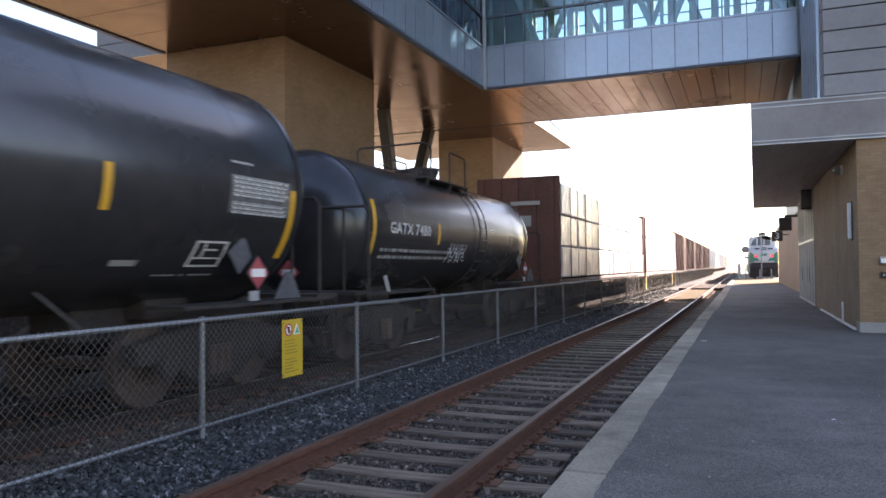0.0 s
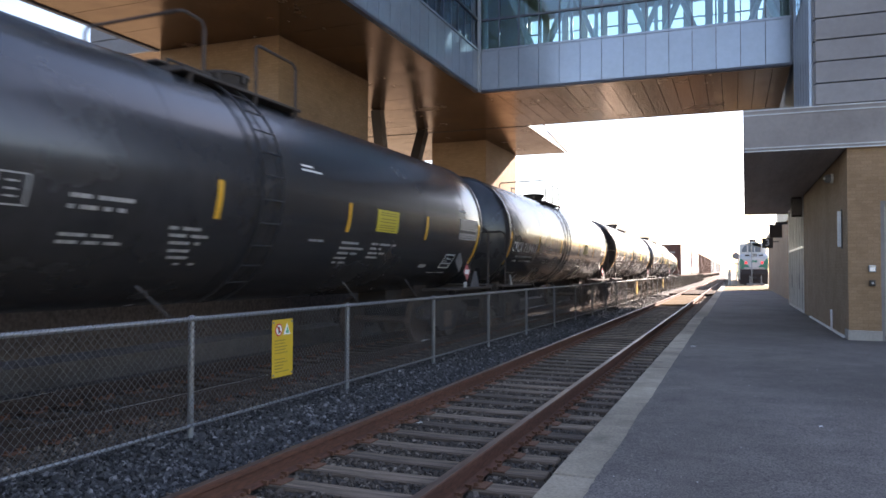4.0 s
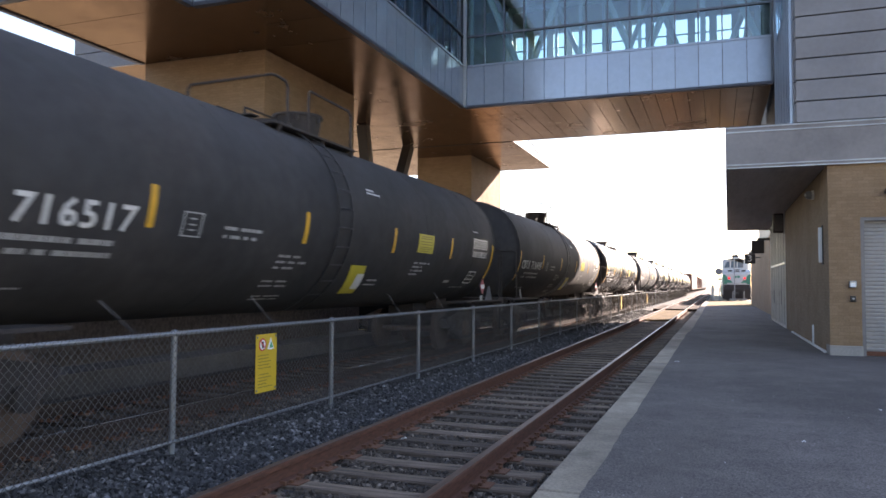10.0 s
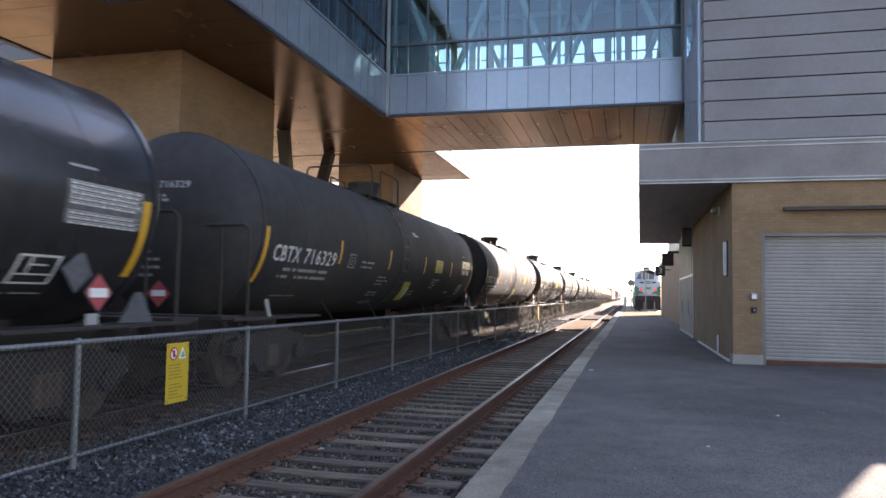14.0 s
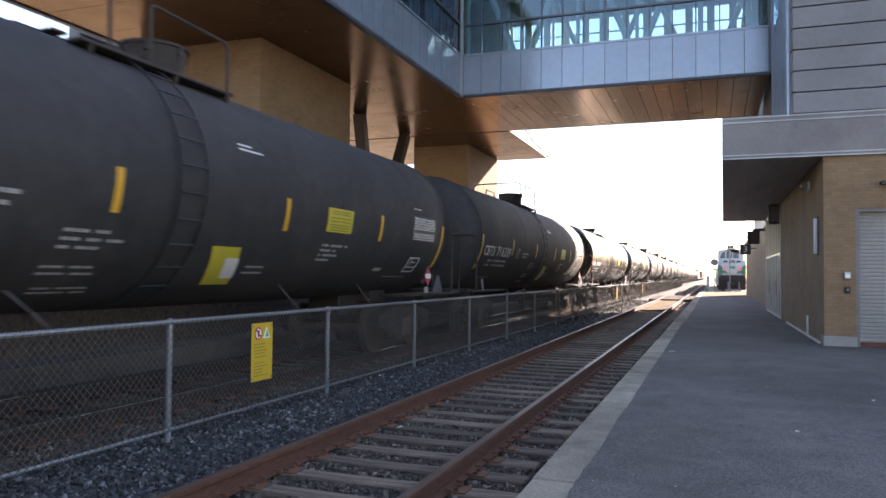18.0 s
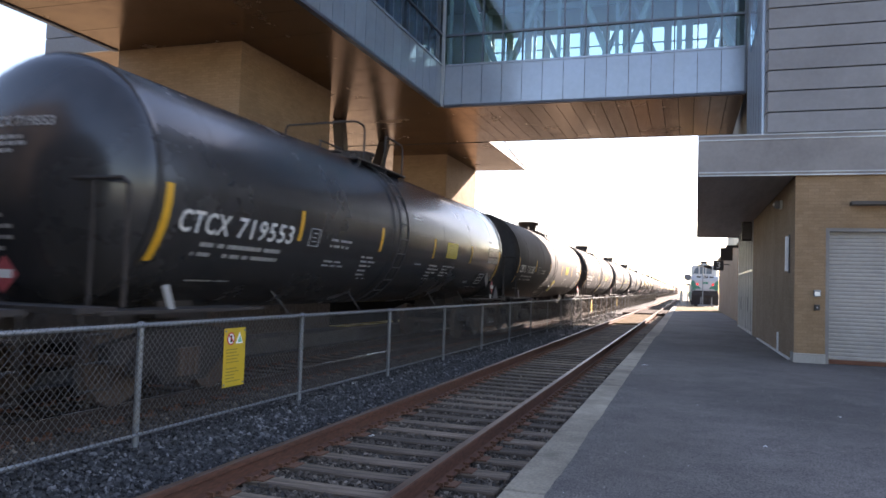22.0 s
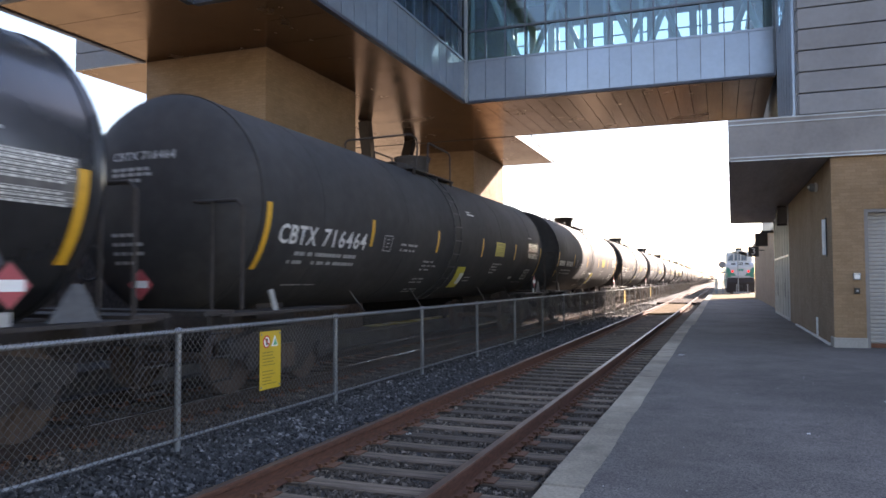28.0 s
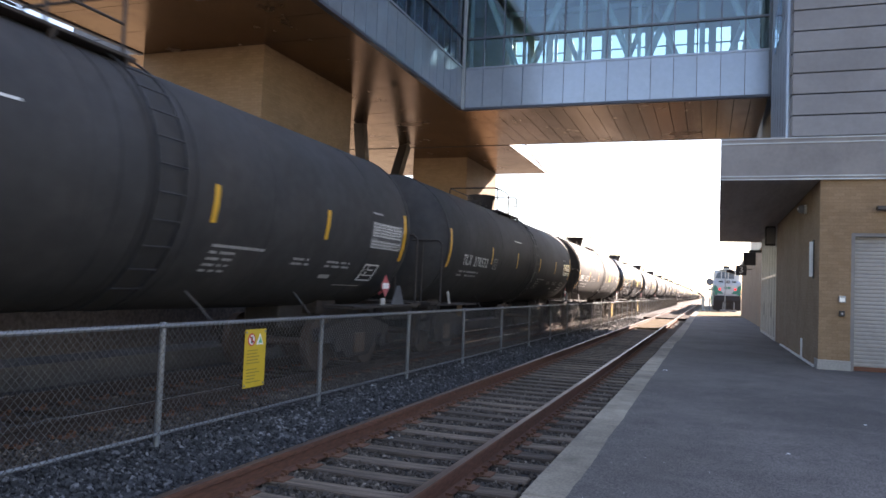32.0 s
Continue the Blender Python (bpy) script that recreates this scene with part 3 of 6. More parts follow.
def far_platform():
    pl = thing("far_platform", (-14, 0, -0.4), "concrete platform with a yellow edge strip beyond the freight track", "platform", kind="structure")
    part("paving", boxed(-24, -9.25, -14, 78, -0.42, 0.13), "asphalt", pl)
    part("edge_strip", boxed(-10.3, -9.7, 20.1, 30.2, 0.132, 0.142), "tactile", pl, "yellow tactile edge strip")
    # low wall added as a dark backdrop; shade is put into its colour
    part("back_wall", boxed(-10.32, -10.12, -14, 19.8, 0.13, 2.3), "dark_wall", pl, "low dark wall added as a backdrop behind the freight track")
    part("back_wall", boxed(-10.52, -10.34, 19.85, 30.4, 0.13, 1.75), "soot", pl, "low dark wall added as a backdrop behind the freight track")
    part("back_wall", boxed(-10.12, -9.95, 30.45, 78.0, 0.13, 1.75), "soot", pl, "low dark wall added as a backdrop behind the freight track")
    return pl


def chain_link_fence():
    """Posts every 3.05 m, top and bottom pipes, and woven wire in each bay."""
    fe = thing("chain_link_fence", (FENCE_X, 5.69, -0.15), "galvanised chain-link fence between the two tracks", "fence")
    z0, z1, step = 0.02, 1.03, 3.048
    n = 23
    post = bmesh.new()
    bar(post, (FENCE_X, 5.69, -0.3), (FENCE_X, 5.69, 1.045), 0.031, 12)
    bmesh.ops.create_uvsphere(post, u_segments=12, v_segments=6, radius=0.036, matrix=Matrix.Translation((FENCE_X, 5.69, 1.045)) @ Matrix.Diagonal((1, 1, 0.6, 1)))
    post = smooth(part("post", post, "galv", fe))
    top = smooth(part("top_pipe", bar(bmesh.new(), (FENCE_X + 0.03, 5.69, z1), (FENCE_X + 0.03, 5.69 + step, z1), 0.021, 10), "galv", fe))
    low = smooth(part("bottom_pipe", bar(bmesh.new(), (FENCE_X + 0.03, 5.69, z0), (FENCE_X + 0.03, 5.69 + step, z0), 0.016, 8), "galv", fe))
    # woven wire: zig-zag strands that hook into each other
    pitch, hgt = 0.072, z1 + 0.035 - z0 + 0.02
    def woven(wire_r, mat):
        verts, faces = [], []
        rows = int(hgt / pitch)
        def strand(a, b):
            k = len(verts)
            a, b = Vector(a), Vector(b)
            d = (b - a).normalized()
            n1 = Vector((1, 0, 0))
            n2 = d.cross(n1)
            for p in (a, b):
                for q in range(4):
                    w = 0.785 + 1.571 * q
                    verts.append(p + (n1 * math.cos(w) + n2 * math.sin(w)) * wire_r)
            for q in range(4):
                r = (q + 1) % 4
                faces.append((k + q, k + r, k + 4 + r, k + 4 + q))
        cols = int(step / pitch)
        px = step / cols
        pz = hgt / rows
        for c in range(cols):
            for r in range(rows):
                y = 5.69 + c * px
                z = z0 - 0.02 + r * pz
                bow = 0.003
                strand((FENCE_X + 0.048 - bow, y, z), (FENCE_X + 0.048 + bow, y + px / 2, z + pz / 2))
                strand((FENCE_X + 0.048 + bow, y + px / 2, z + pz / 2), (FENCE_X + 0.048 - bow, y + px, z + pz))
                strand((FENCE_X + 0.048 + bow, y + px, z), (FENCE_X + 0.048 - bow, y + px / 2, z + pz / 2))
                strand((FENCE_X + 0.048 - bow, y + px / 2, z + pz / 2), (FENCE_X + 0.048 + bow, y, z + pz))
        me = bpy.data.meshes.new("wire_mesh")
        me.from_pydata([v - Vector((FENCE_X, 5.69, -0.15)) for v in verts], [], faces)
        me.materials.append(M[mat])
        me.polygons.foreach_set("use_smooth", [True] * len(me.polygons))
        return me
    wire = new("wire_mesh", woven(0.0026, "wire"))
    wire.parent = fe
    # far bays: thinner, darker wire holds down their brightness in the sun
    dimmed_mesh = woven(0.0018, "rusty_wire")
    for k in range(-4, n):
        if k == 0:
            continue
        for o in (post, top, low, wire):
            c = new(o.name, dimmed_mesh if o is wire and k > 9 else o.data)
            c.parent = fe
            c.location = (0, k * step, 0)
    for k in range(n, n + 17):
        for o in (post, top, wire):
            c = new(o.name, dimmed_mesh if o is wire else o.data)
            c.parent = fe
            c.location = (0, k * step, 0)
    return fe


def fence_sign():
    sg = thing("warning_sign", (-4.86, 7.17, 0.3), "yellow warning sign with two symbols wired to the chain-link fence", "sign")
    x = -4.862
    y0, y1, z0, z1 = 6.93, 7.34, 0.295, 0.94
    board = part("board", boxed(x - 0.003, x, y0, y1, z0, z1), "sign_yellow", sg)
    ring = bmesh.new()
    c = (y0 + 0.125, z1 - 0.115)
    bmesh.ops.create_circle(ring, cap_ends=True, segments=28, radius=0.072, matrix=Matrix.Translation((x + 0.002, *c)) @ Matrix.Rotation(radians(90), 4, "Y"))
    part("ring", ring, "red_paint", board, "red prohibition ring")
    inner = bmesh.new()
    bmesh.ops.create_circle(inner, cap_ends=True, segments=28, radius=0.055, matrix=Matrix.Translation((x + 0.004, *c)) @ Matrix.Rotation(radians(90), 4, "Y"))
    part("disc", inner, "white_paint", board)
    part("symbol", boxed(x + 0.004, x + 0.006, c[0] - 0.014, c[0] + 0.016, c[1] - 0.038, c[1] + 0.036), "black_paint", board)
    part("slash", beam(bmesh.new(), (x + 0.008, c[0] - 0.045, c[1] + 0.04), (x + 0.008, c[0] + 0.045, c[1] - 0.04), 0.003, 0.014), "red_paint", board)
    t = (y1 - 0.125, z1 - 0.115)
    part("triangle", prismed([(t[0] - 0.07, t[1] - 0.06), (t[0] + 0.07, t[1] - 0.06), (t[0], t[1] + 0.07)], "x", x + 0.001, x + 0.003), "white_paint", board)
    part("triangle_symbol", prismed([(t[0] - 0.03, t[1] - 0.045), (t[0] + 0.045, t[1] - 0.045), (t[0] + 0.005, t[1] + 0.03)], "x", x + 0.004, x + 0.006), "sign_green", board)
    rnd = random.Random(3)
    for k in range(11):
        if k == 5:
            continue
        z = z1 - 0.235 - k * 0.035
        w = rnd.uniform(0.16, 0.30) if k not in (0, 6) else 0.2
        part("line_of_writing", boxed(x + 0.001, x + 0.003, y0 + 0.05, y0 + 0.05 + w, z - 0.0045, z + 0.0045), "faded_line", board)
    for y in (y0 + 0.025, y1 - 0.025):
        for z in (z0 + 0.03, z1 - 0.03):
            part("bolt", disc(bmesh.new(), (x + 0.004, y, z), (1, 0, 0), 0.011, 0.008, 10), "galv", sg)
    for far in (39.9, 55.1):
        copy_thing(sg, Matrix.Translation((-4.86, far, 0.3)))
    return sg


def crossing_panel():
    cr = thing("track_crossing", (TRACK_A, 58, -0.1), "timber plank crossing laid between the rails", "crossing", kind="structure")
    for k in range(5):
        x = TRACK_A - 0.62 + k * 0.25
        part("plank", boxed(x, x + 0.235, 52.3, 62.8, -0.15, -0.012, 0.01), "plank", cr)
    # dirt sheet with the golden sunlight on this stretch put into its colour
    part("dirt_fill", boxed(TRACK_A - 0.66, TRACK_A + 0.66, 37.2, 52.2, -0.24, -0.105, 0.02), "sandy", cr, "dirt between the rails, coloured golden for the sunlit stretch")
    for k in range(2):
        part("plank", boxed(RIGHT_RAIL + 0.08 + k * 0.3, RIGHT_RAIL + 0.36 + k * 0.3, 52.3, 62.8, -0.15, -0.012, 0.01), "plank", cr)
        part("plank", boxed(RIGHT_RAIL - GAUGE - 0.36 - k * 0.3, RIGHT_RAIL - GAUGE - 0.08 - k * 0.3, 52.3, 62.8, -0.15, -0.012, 0.01), "plank", cr)
    return cr


def litter():
    for n, (x, y, z, s) in enumerate(((-0.79, 14.05, 0.143, 0.10), (-5.0, 10.6, -0.10, 0.09), (-3.3, 7.45, -0.17, 0.06), (-4.3, 6.4, -0.14, 0.05), (0.6, 7.2, 0.143, 0.03), (1.6, 9.5, 0.143, 0.03))):
        p = thing("litter", (x, y, z), "scrap of white litter on the ground", "litter", "scraps of litter")
        bm = bmesh.new()
        bmesh.ops.create_grid(bm, x_segments=3, y_segments=2, size=s / 2, matrix=Matrix.Translation((x, y, z + 0.012)) @ Matrix.Diagonal((1, 0.5, 1, 1)))
        for v in bm.verts:
            v.co.z += 0.01 * math.sin(v.co.x * 90 + n) + 0.006 * math.cos(v.co.y * 130)
        r = bmesh.ops.solidify(bm, geom=bm.faces[:], thickness=0.003)
        part("scrap", bm, "white_paint", p)


litter()
ground()
ballast_bed()
platform()
far_platform()
chain_link_fence()
fence_sign()
crossing_panel()


# ---- the station building on the platform ----
def station_building():
    Y0, X0 = 16.9, 2.05
    st = thing("station_building", (6, 24, 0.13), "tan brick station building with a grey canopy and grey upper siding", "building")
    # brick walls round the garage opening, with thickness
    part("brick_pier", boxed(X0, 2.63, Y0, Y0 + 0.45, 0.33, 4.03), "tan_brick", st)
    part("pier_base", boxed(X0 - 0.02, 2.64, Y0 - 0.02, Y0 + 0.45, 0.1, 0.33, 0.01), "concrete", st, "pale concrete plinth")
    part("brick_lintel", boxed(2.63, 5.9, Y0, Y0 + 0.45, 2.93, 4.03), "tan_brick", st)
    part("brick_wall", boxed(5.9, 6.3, Y0, Y0 + 0.45, 0.1, 4.03), "tan_brick", st)
    part("side_wall", boxed(X0, X0 + 0.4, Y0 + 0.45, 27.1, 0.1, 4.03), "tan_brick", st)
    part("side_wall", boxed(X0 + 0.05, X0 + 0.45, 33.9, 35.6, 0.1, 4.03), "tan_brick", st)
    part("side_wall", boxed(2.35, 2.75, 35.6, 62.3, 0.1, 4.02), "tan_brick", st)
    part("end_wall", boxed(2.75, 6.3, 61.9, 62.3, 0.1, 4.02), "tan_brick", st)
    part("rear_wall", boxed(5.9, 6.3, Y0 + 0.45, 61.9, 0.1, 4.02), "tan_brick", st)
    part("coping", boxed(2.2, 6.35, 49.1, 62.4, 4.03, 4.2), "fascia", st, "grey metal roof coping")
    # unseen extension, added to keep low bright sky out of the tank reflections
    part("wing_wall", boxed(6.32, 24.0, Y0, Y0 + 0.45, 0.1, 4.03), "tan_brick", st)
    part("wing_fascia", boxed(6.32, 24.0, Y0 - 0.06, Y0 + 0.45, 4.035, 4.92), "fascia", st)
    part("wing_roof", boxed(6.45, 24.0, Y0 + 0.5, 60.0, 4.70, 4.86), "fascia", st)
    part("wing_end", boxed(23.6, 24.0, Y0 + 0.45, 60.0, 0.1, 4.7), "tan_brick", st)
    # roller door
    gd = part("garage_door", boxed(2.69, 5.84, Y0 + 0.16, Y0 + 0.2, 0.13, 2.9), "door_grey", st, "grey ribbed roller door")
    for k in range(34):
        z = 0.22 + k * 0.078
        part("slat", prismed([(Y0 + 0.16, z), (Y0 + 0.146, z + 0.02), (Y0 + 0.146, z + 0.056), (Y0 + 0.16, z + 0.076)], "x", 2.70, 5.83), "door_grey", gd)
    part("bottom_bar", boxed(2.70, 5.83, Y0 + 0.11, Y0 + 0.2, 0.135, 0.22), "rail_rust", gd, "brown bottom bar")
    part("door_frame", boxed(2.632, 2.70, Y0 + 0.02, Y0 + 0.3, 0.13, 2.93), "fascia", st)
    part("door_frame", boxed(5.83, 5.898, Y0 + 0.02, Y0 + 0.3, 0.13, 2.93), "fascia", st)
    part("door_head", boxed(2.70, 5.83, Y0 + 0.02, Y0 + 0.3, 2.86, 2.928), "fascia", st)
    # canopy: a deep grey fascia with a dark underside
    left_near, left_far, Y1 = 0.13, 0.36, 35.6
    def edge(y):
        return left_near + (left_far - left_near) * (y - Y0) / (Y1 - Y0)
    part("canopy_front", boxed(left_near, 6.3, Y0 - 0.06, Y0 - 0.004, 4.03, 4.92), "fascia", st, "grey metal fascia")
    for z in (4.03, 4.10, 4.80, 4.90):
        part("fascia_trim", boxed(left_near - 0.01, 6.3, Y0 - 0.085, Y0 - 0.055, z - 0.012, z + 0.012), "trim_light", st)
    part("canopy_side", prismed([(left_near - 0.03, Y0 - 0.06), (left_near, Y0 - 0.06), (left_far, Y1), (left_far - 0.03, Y1)], "z", 4.03, 4.92), "fascia", st)
    part("canopy_roof", prismed([(left_near, Y0 - 0.004), (6.2, Y0 - 0.004), (6.2, Y1), (left_far, Y1)], "z", 4.86, 4.915), "fascia", st)
    part("canopy_soffit", prismed([(left_near, Y0 - 0.004), (X0 - 0.004, Y0 - 0.004), (X0 - 0.004, Y1), (left_far, Y1)], "z", 4.034, 4.09), "dark_soffit", st, "dark brown soffit boards")
    part("canopy_end", boxed(left_far, 3.0, Y1, Y1 + 0.05, 4.03, 4.92), "fascia", st)
    # upper storey siding, course by course
    zc = 4.93
    while zc < 15.2:
        part("siding_board", boxed(1.49, 6.3, Y0 - 0.03, Y0 + 0.1, zc + 0.012, zc + 0.438, 0.006), "siding", st)
        part("side_siding", boxed(1.46, 1.56, Y0 + 0.1, 22.1, zc + 0.012, zc + 0.438, 0.006), "siding", st)
        zc += 0.45
    part("siding_core", boxed(1.56, 6.25, Y0 + 0.1, 35.5, 4.93, 15.3), "seam", st)
    part("rear_block", boxed(2.3, 6.25, 35.6, 49.0, 4.03, 15.3), "siding", st)
    part("upper_roof", boxed(1.40, 6.4, Y0 - 0.12, 49.1, 15.34, 15.5), "fascia", st)
    # narrow ribbed strip with a window beside the footbridge
    for k in range(7):
        part("rib", boxed(1.40, 1.46, 17.2 + k * 0.7, 17.26 + k * 0.7, 4.93, 11.3), "panel", st)
    part("slot_window", boxed(1.41, 1.455, 18.6, 20.7, 7.9, 8.9), "glass", st)
    return st


def yard_building():
    """An unseen block behind the eye, added to cut skylight on the tank heads."""
    yb = thing("yard_building", (-22, -20, -0.3), "unseen dark brick block added to darken the tank heads", "building")
    for y0, y1 in ((-44.0, -30.0), (-30.0, -16.0), (-16.0, -1.0)):
        part("wall", boxed(-30.0, -11.2, y0 + 0.01, y1 - 0.01, -0.4, 9.0), "dark_brick", yb)
    part("parapet", boxed(-30.1, -11.1, -44.1, -0.9, 9.0, 9.3), "fascia", yb)


# kept dark so the added block reflects little onto the train
M["dark_brick"] = brick_material("dark_brick", (0.085, 0.06, 0.048), (0.8, 0.76, 0.7))
yard_building()
M["dark_soffit"] = material("dark_soffit_board", (0.42, 0.37, 0.34), 0.45, 0.1, spread=0.1, grain=8, stretch=(3, 0.3, 1))
station_building()


def platform_doors():
    """Aluminium and glass doors in the side wall."""
    X = 2.09
    for n, (y0, y1) in enumerate(((27.1, 30.5), (30.5, 33.9))):
        d = thing("door_%d" % (n + 1), (X, y0, 0.13), "aluminium framed glass door in the station's side wall", "door", kind="structure")
        for y in (y0 + 0.02, y0 + 1.1, y0 + 2.2, y1 - 0.08):
            part("door_frame", boxed(X - 0.08, X + 0.05, y, y + 0.06, 0.13, 4.03), "door_alu", d)
        for z in (0.13, 2.3, 3.95):
            part("door_rail", boxed(X - 0.06, X + 0.05, y0 + 0.08, y1 - 0.08, z, z + 0.07), "door_alu", d)
        part("pane", boxed(X - 0.02, X - 0.01, y0 + 0.08, y1 - 0.08, 0.2, 3.95), "door_glass", d)
        part("backing", boxed(X + 0.5, X + 0.52, y0, y1, 0.13, 4.0), "inside", d)
        part("door_handle", bar(bmesh.new(), (X - 0.12, y0 + 0.95, 0.9), (X - 0.12, y0 + 0.95, 1.4), 0.016, 10), "galv", d)


platform_doors()


def wall_fixtures():
    lamp = thing("wall_light", (2.0, 17.8, 2.5), "tall narrow white wall light on the brick wall", "wall light")
    part("diffuser", boxed(1.965, 2.03, 17.73, 17.82, 2.04, 2.80, 0.01), "white_paint", lamp)
    part("backplate", boxed(2.03, 2.05, 17.70, 17.85, 2.0, 2.84), "dark_steel", lamp)
    cam_ = thing("security_camera", (2.0, 19.2, 3.67), "white round security camera under the canopy", "camera")
    part("mount", disc(bmesh.new(), (2.03, 19.2, 3.67), (1, 0, 0), 0.11, 0.06), "white_paint", cam_)
    dm = bmesh.new()
    bmesh.ops.create_uvsphere(dm, u_segments=20, v_segments=12, radius=0.1, matrix=Matrix.Translation((1.95, 19.2, 3.67)))
    smooth(part("dome", dm, "galv", cam_))
    part("lens", disc(bmesh.new(), (1.87, 19.15, 3.67), (-0.9, -0.43, 0), 0.03, 0.04), "white_paint", cam_)
    bx = thing("intercom_box", (2.45, 16.86, 1.5), "pale grey control box on the brick pier", "control box")
    part("case", boxed(2.40, 2.53, 16.80, 16.90, 1.50, 1.64, 0.012), "panel", bx)
    part("face", boxed(2.42, 2.51, 16.79, 16.80, 1.52, 1.60), "white_paint", bx)
    b2 = thing("key_switch", (2.46, 16.86, 1.25), "small dark key switch on the brick pier", "switch")
    part("case", boxed(2.42, 2.52, 16.83, 16.90, 1.22, 1.34, 0.01), "dark_steel", b2)
    part("lock", disc(bmesh.new(), (2.47, 16.825, 1.28), (0, 1, 0), 0.02, 0.02, 12), "galv", b2)
    bl = thing("bar_light", (4.5, 16.8, 3.4), "long dark linear light over the roller door", "wall light")
    part("housing", boxed(3.05, 5.8, 16.66, 16.82, 3.38, 3.46, 0.01), "dark_steel", bl)
    for x in (3.4, 4.5, 5.6):
        part("bracket", boxed(x, x + 0.05, 16.8, 16.9, 3.40, 3.44), "dark_steel", bl)
    # white strip stands in for a sliver of sunlight on the ground
    sk = thing("wall_base_strip", (2.03, 20, 0.13), "thin white strip painting a sun sliver along the foot of the brick wall", "trim", kind="structure")
    part("strip", boxed(2.0, 2.048, 17.36, 24.9, 0.13, 0.17), "white_paint", sk)
    part("upright", boxed(2.0, 2.04, 19.5, 19.54, 0.17, 0.62), "white_paint", sk)


wall_fixtures()


def flat_text(name, words, height, mat, parent, m):
    """Words in the built-in font as a thin mesh, centred, at the pose m."""
    cu = bpy.data.curves.new(name, "FONT")
    cu.body, cu.size, cu.align_x, cu.align_y, cu.extrude, cu.resolution_u = words, height, "CENTER", "CENTER", 0.004, 3
    tmp = bpy.data.objects.new(name, cu)
    scene.collection.objects.link(tmp)
    bpy.context.view_layer.update()
    me = bpy.data.meshes.new_from_object(tmp.evaluated_get(bpy.context.evaluated_depsgraph_get()))
    bpy.data.objects.remove(tmp)
    me.materials.clear()
    me.materials.append(M[mat])
    me.name = name
    ob = new(name, me)
    off, o = Vector(), parent
    while o:
        off, o = off + o.location, o.parent
    ob.parent = parent
    ob.matrix_basis = Matrix.Translation(-off) @ m
    return ob


def hanging_signs():
    s = thing("hanging_sign", (1.7, 38.1, 3.9), "dark hanging sign box on a bracket below the canopy", "sign")
    part("box", boxed(1.45, 2.0, 38.0, 38.25, 3.1, 3.72, 0.02), "dark_steel", s)
    part("arm", boxed(1.7, 2.35, 38.1, 38.16, 3.72, 3.84), "dark_steel", s)
    n = thing("platform_number_sign", (2.3, 48, 3.3), "dark platform sign with a pale number 3", "sign")
    part("box", boxed(1.45, 2.05, 48.0, 48.15, 2.9, 3.5, 0.02), "dark_steel", n)
    part("arm", boxed(2.05, 2.35, 48.05, 48.1, 3.25, 3.3), "dark_steel", n)
    flat_text("numeral", "3", 0.55, "letter", n, pose(1.75, 47.99, 3.2, 90, 0, 0))
    lo = thing("loudspeaker", (1.9, 27.5, 4.0), "dark grey loudspeaker box under the canopy soffit", "loudspeaker")
    part("case", boxed(1.70, 2.04, 27.3, 27.65, 3.35, 4.0, 0.03), "dark_steel", lo)
    part("grille", boxed(1.74, 2.0, 27.28, 27.3, 3.4, 3.95), "fascia", lo)


hanging_signs()


# ---- the footbridge and the tower on the far side ----
ZS, XF, YN, YF = 7.2, -7.66, 22.2, 28.1     # underside, tower's track face, bridge's near and far faces
SILL, TRANSOM, HEAD = 8.53, 9.5, 12.4


def soffit_panels(owner, x0, x1, y0, y1, step, along):
    """Metal ceiling panels with open seams."""
    lo, hi = (x0, x1) if along == "x" else (y0, y1)
    n = max(1, round((hi - lo) / step))
    for k in range(n):
        a, b = lo + (hi - lo) * k / n + 0.008, lo + (hi - lo) * (k + 1) / n - 0.008
        if along == "x":
            part("soffit_panel", boxed(a, b, y0, y1, ZS, ZS + 0.03), "soffit", owner, "glossy bronze ceiling panel")
        else:
            part("soffit_panel", boxed(x0, x1, a, b, ZS, ZS + 0.03), "soffit", owner, "glossy bronze ceiling panel")


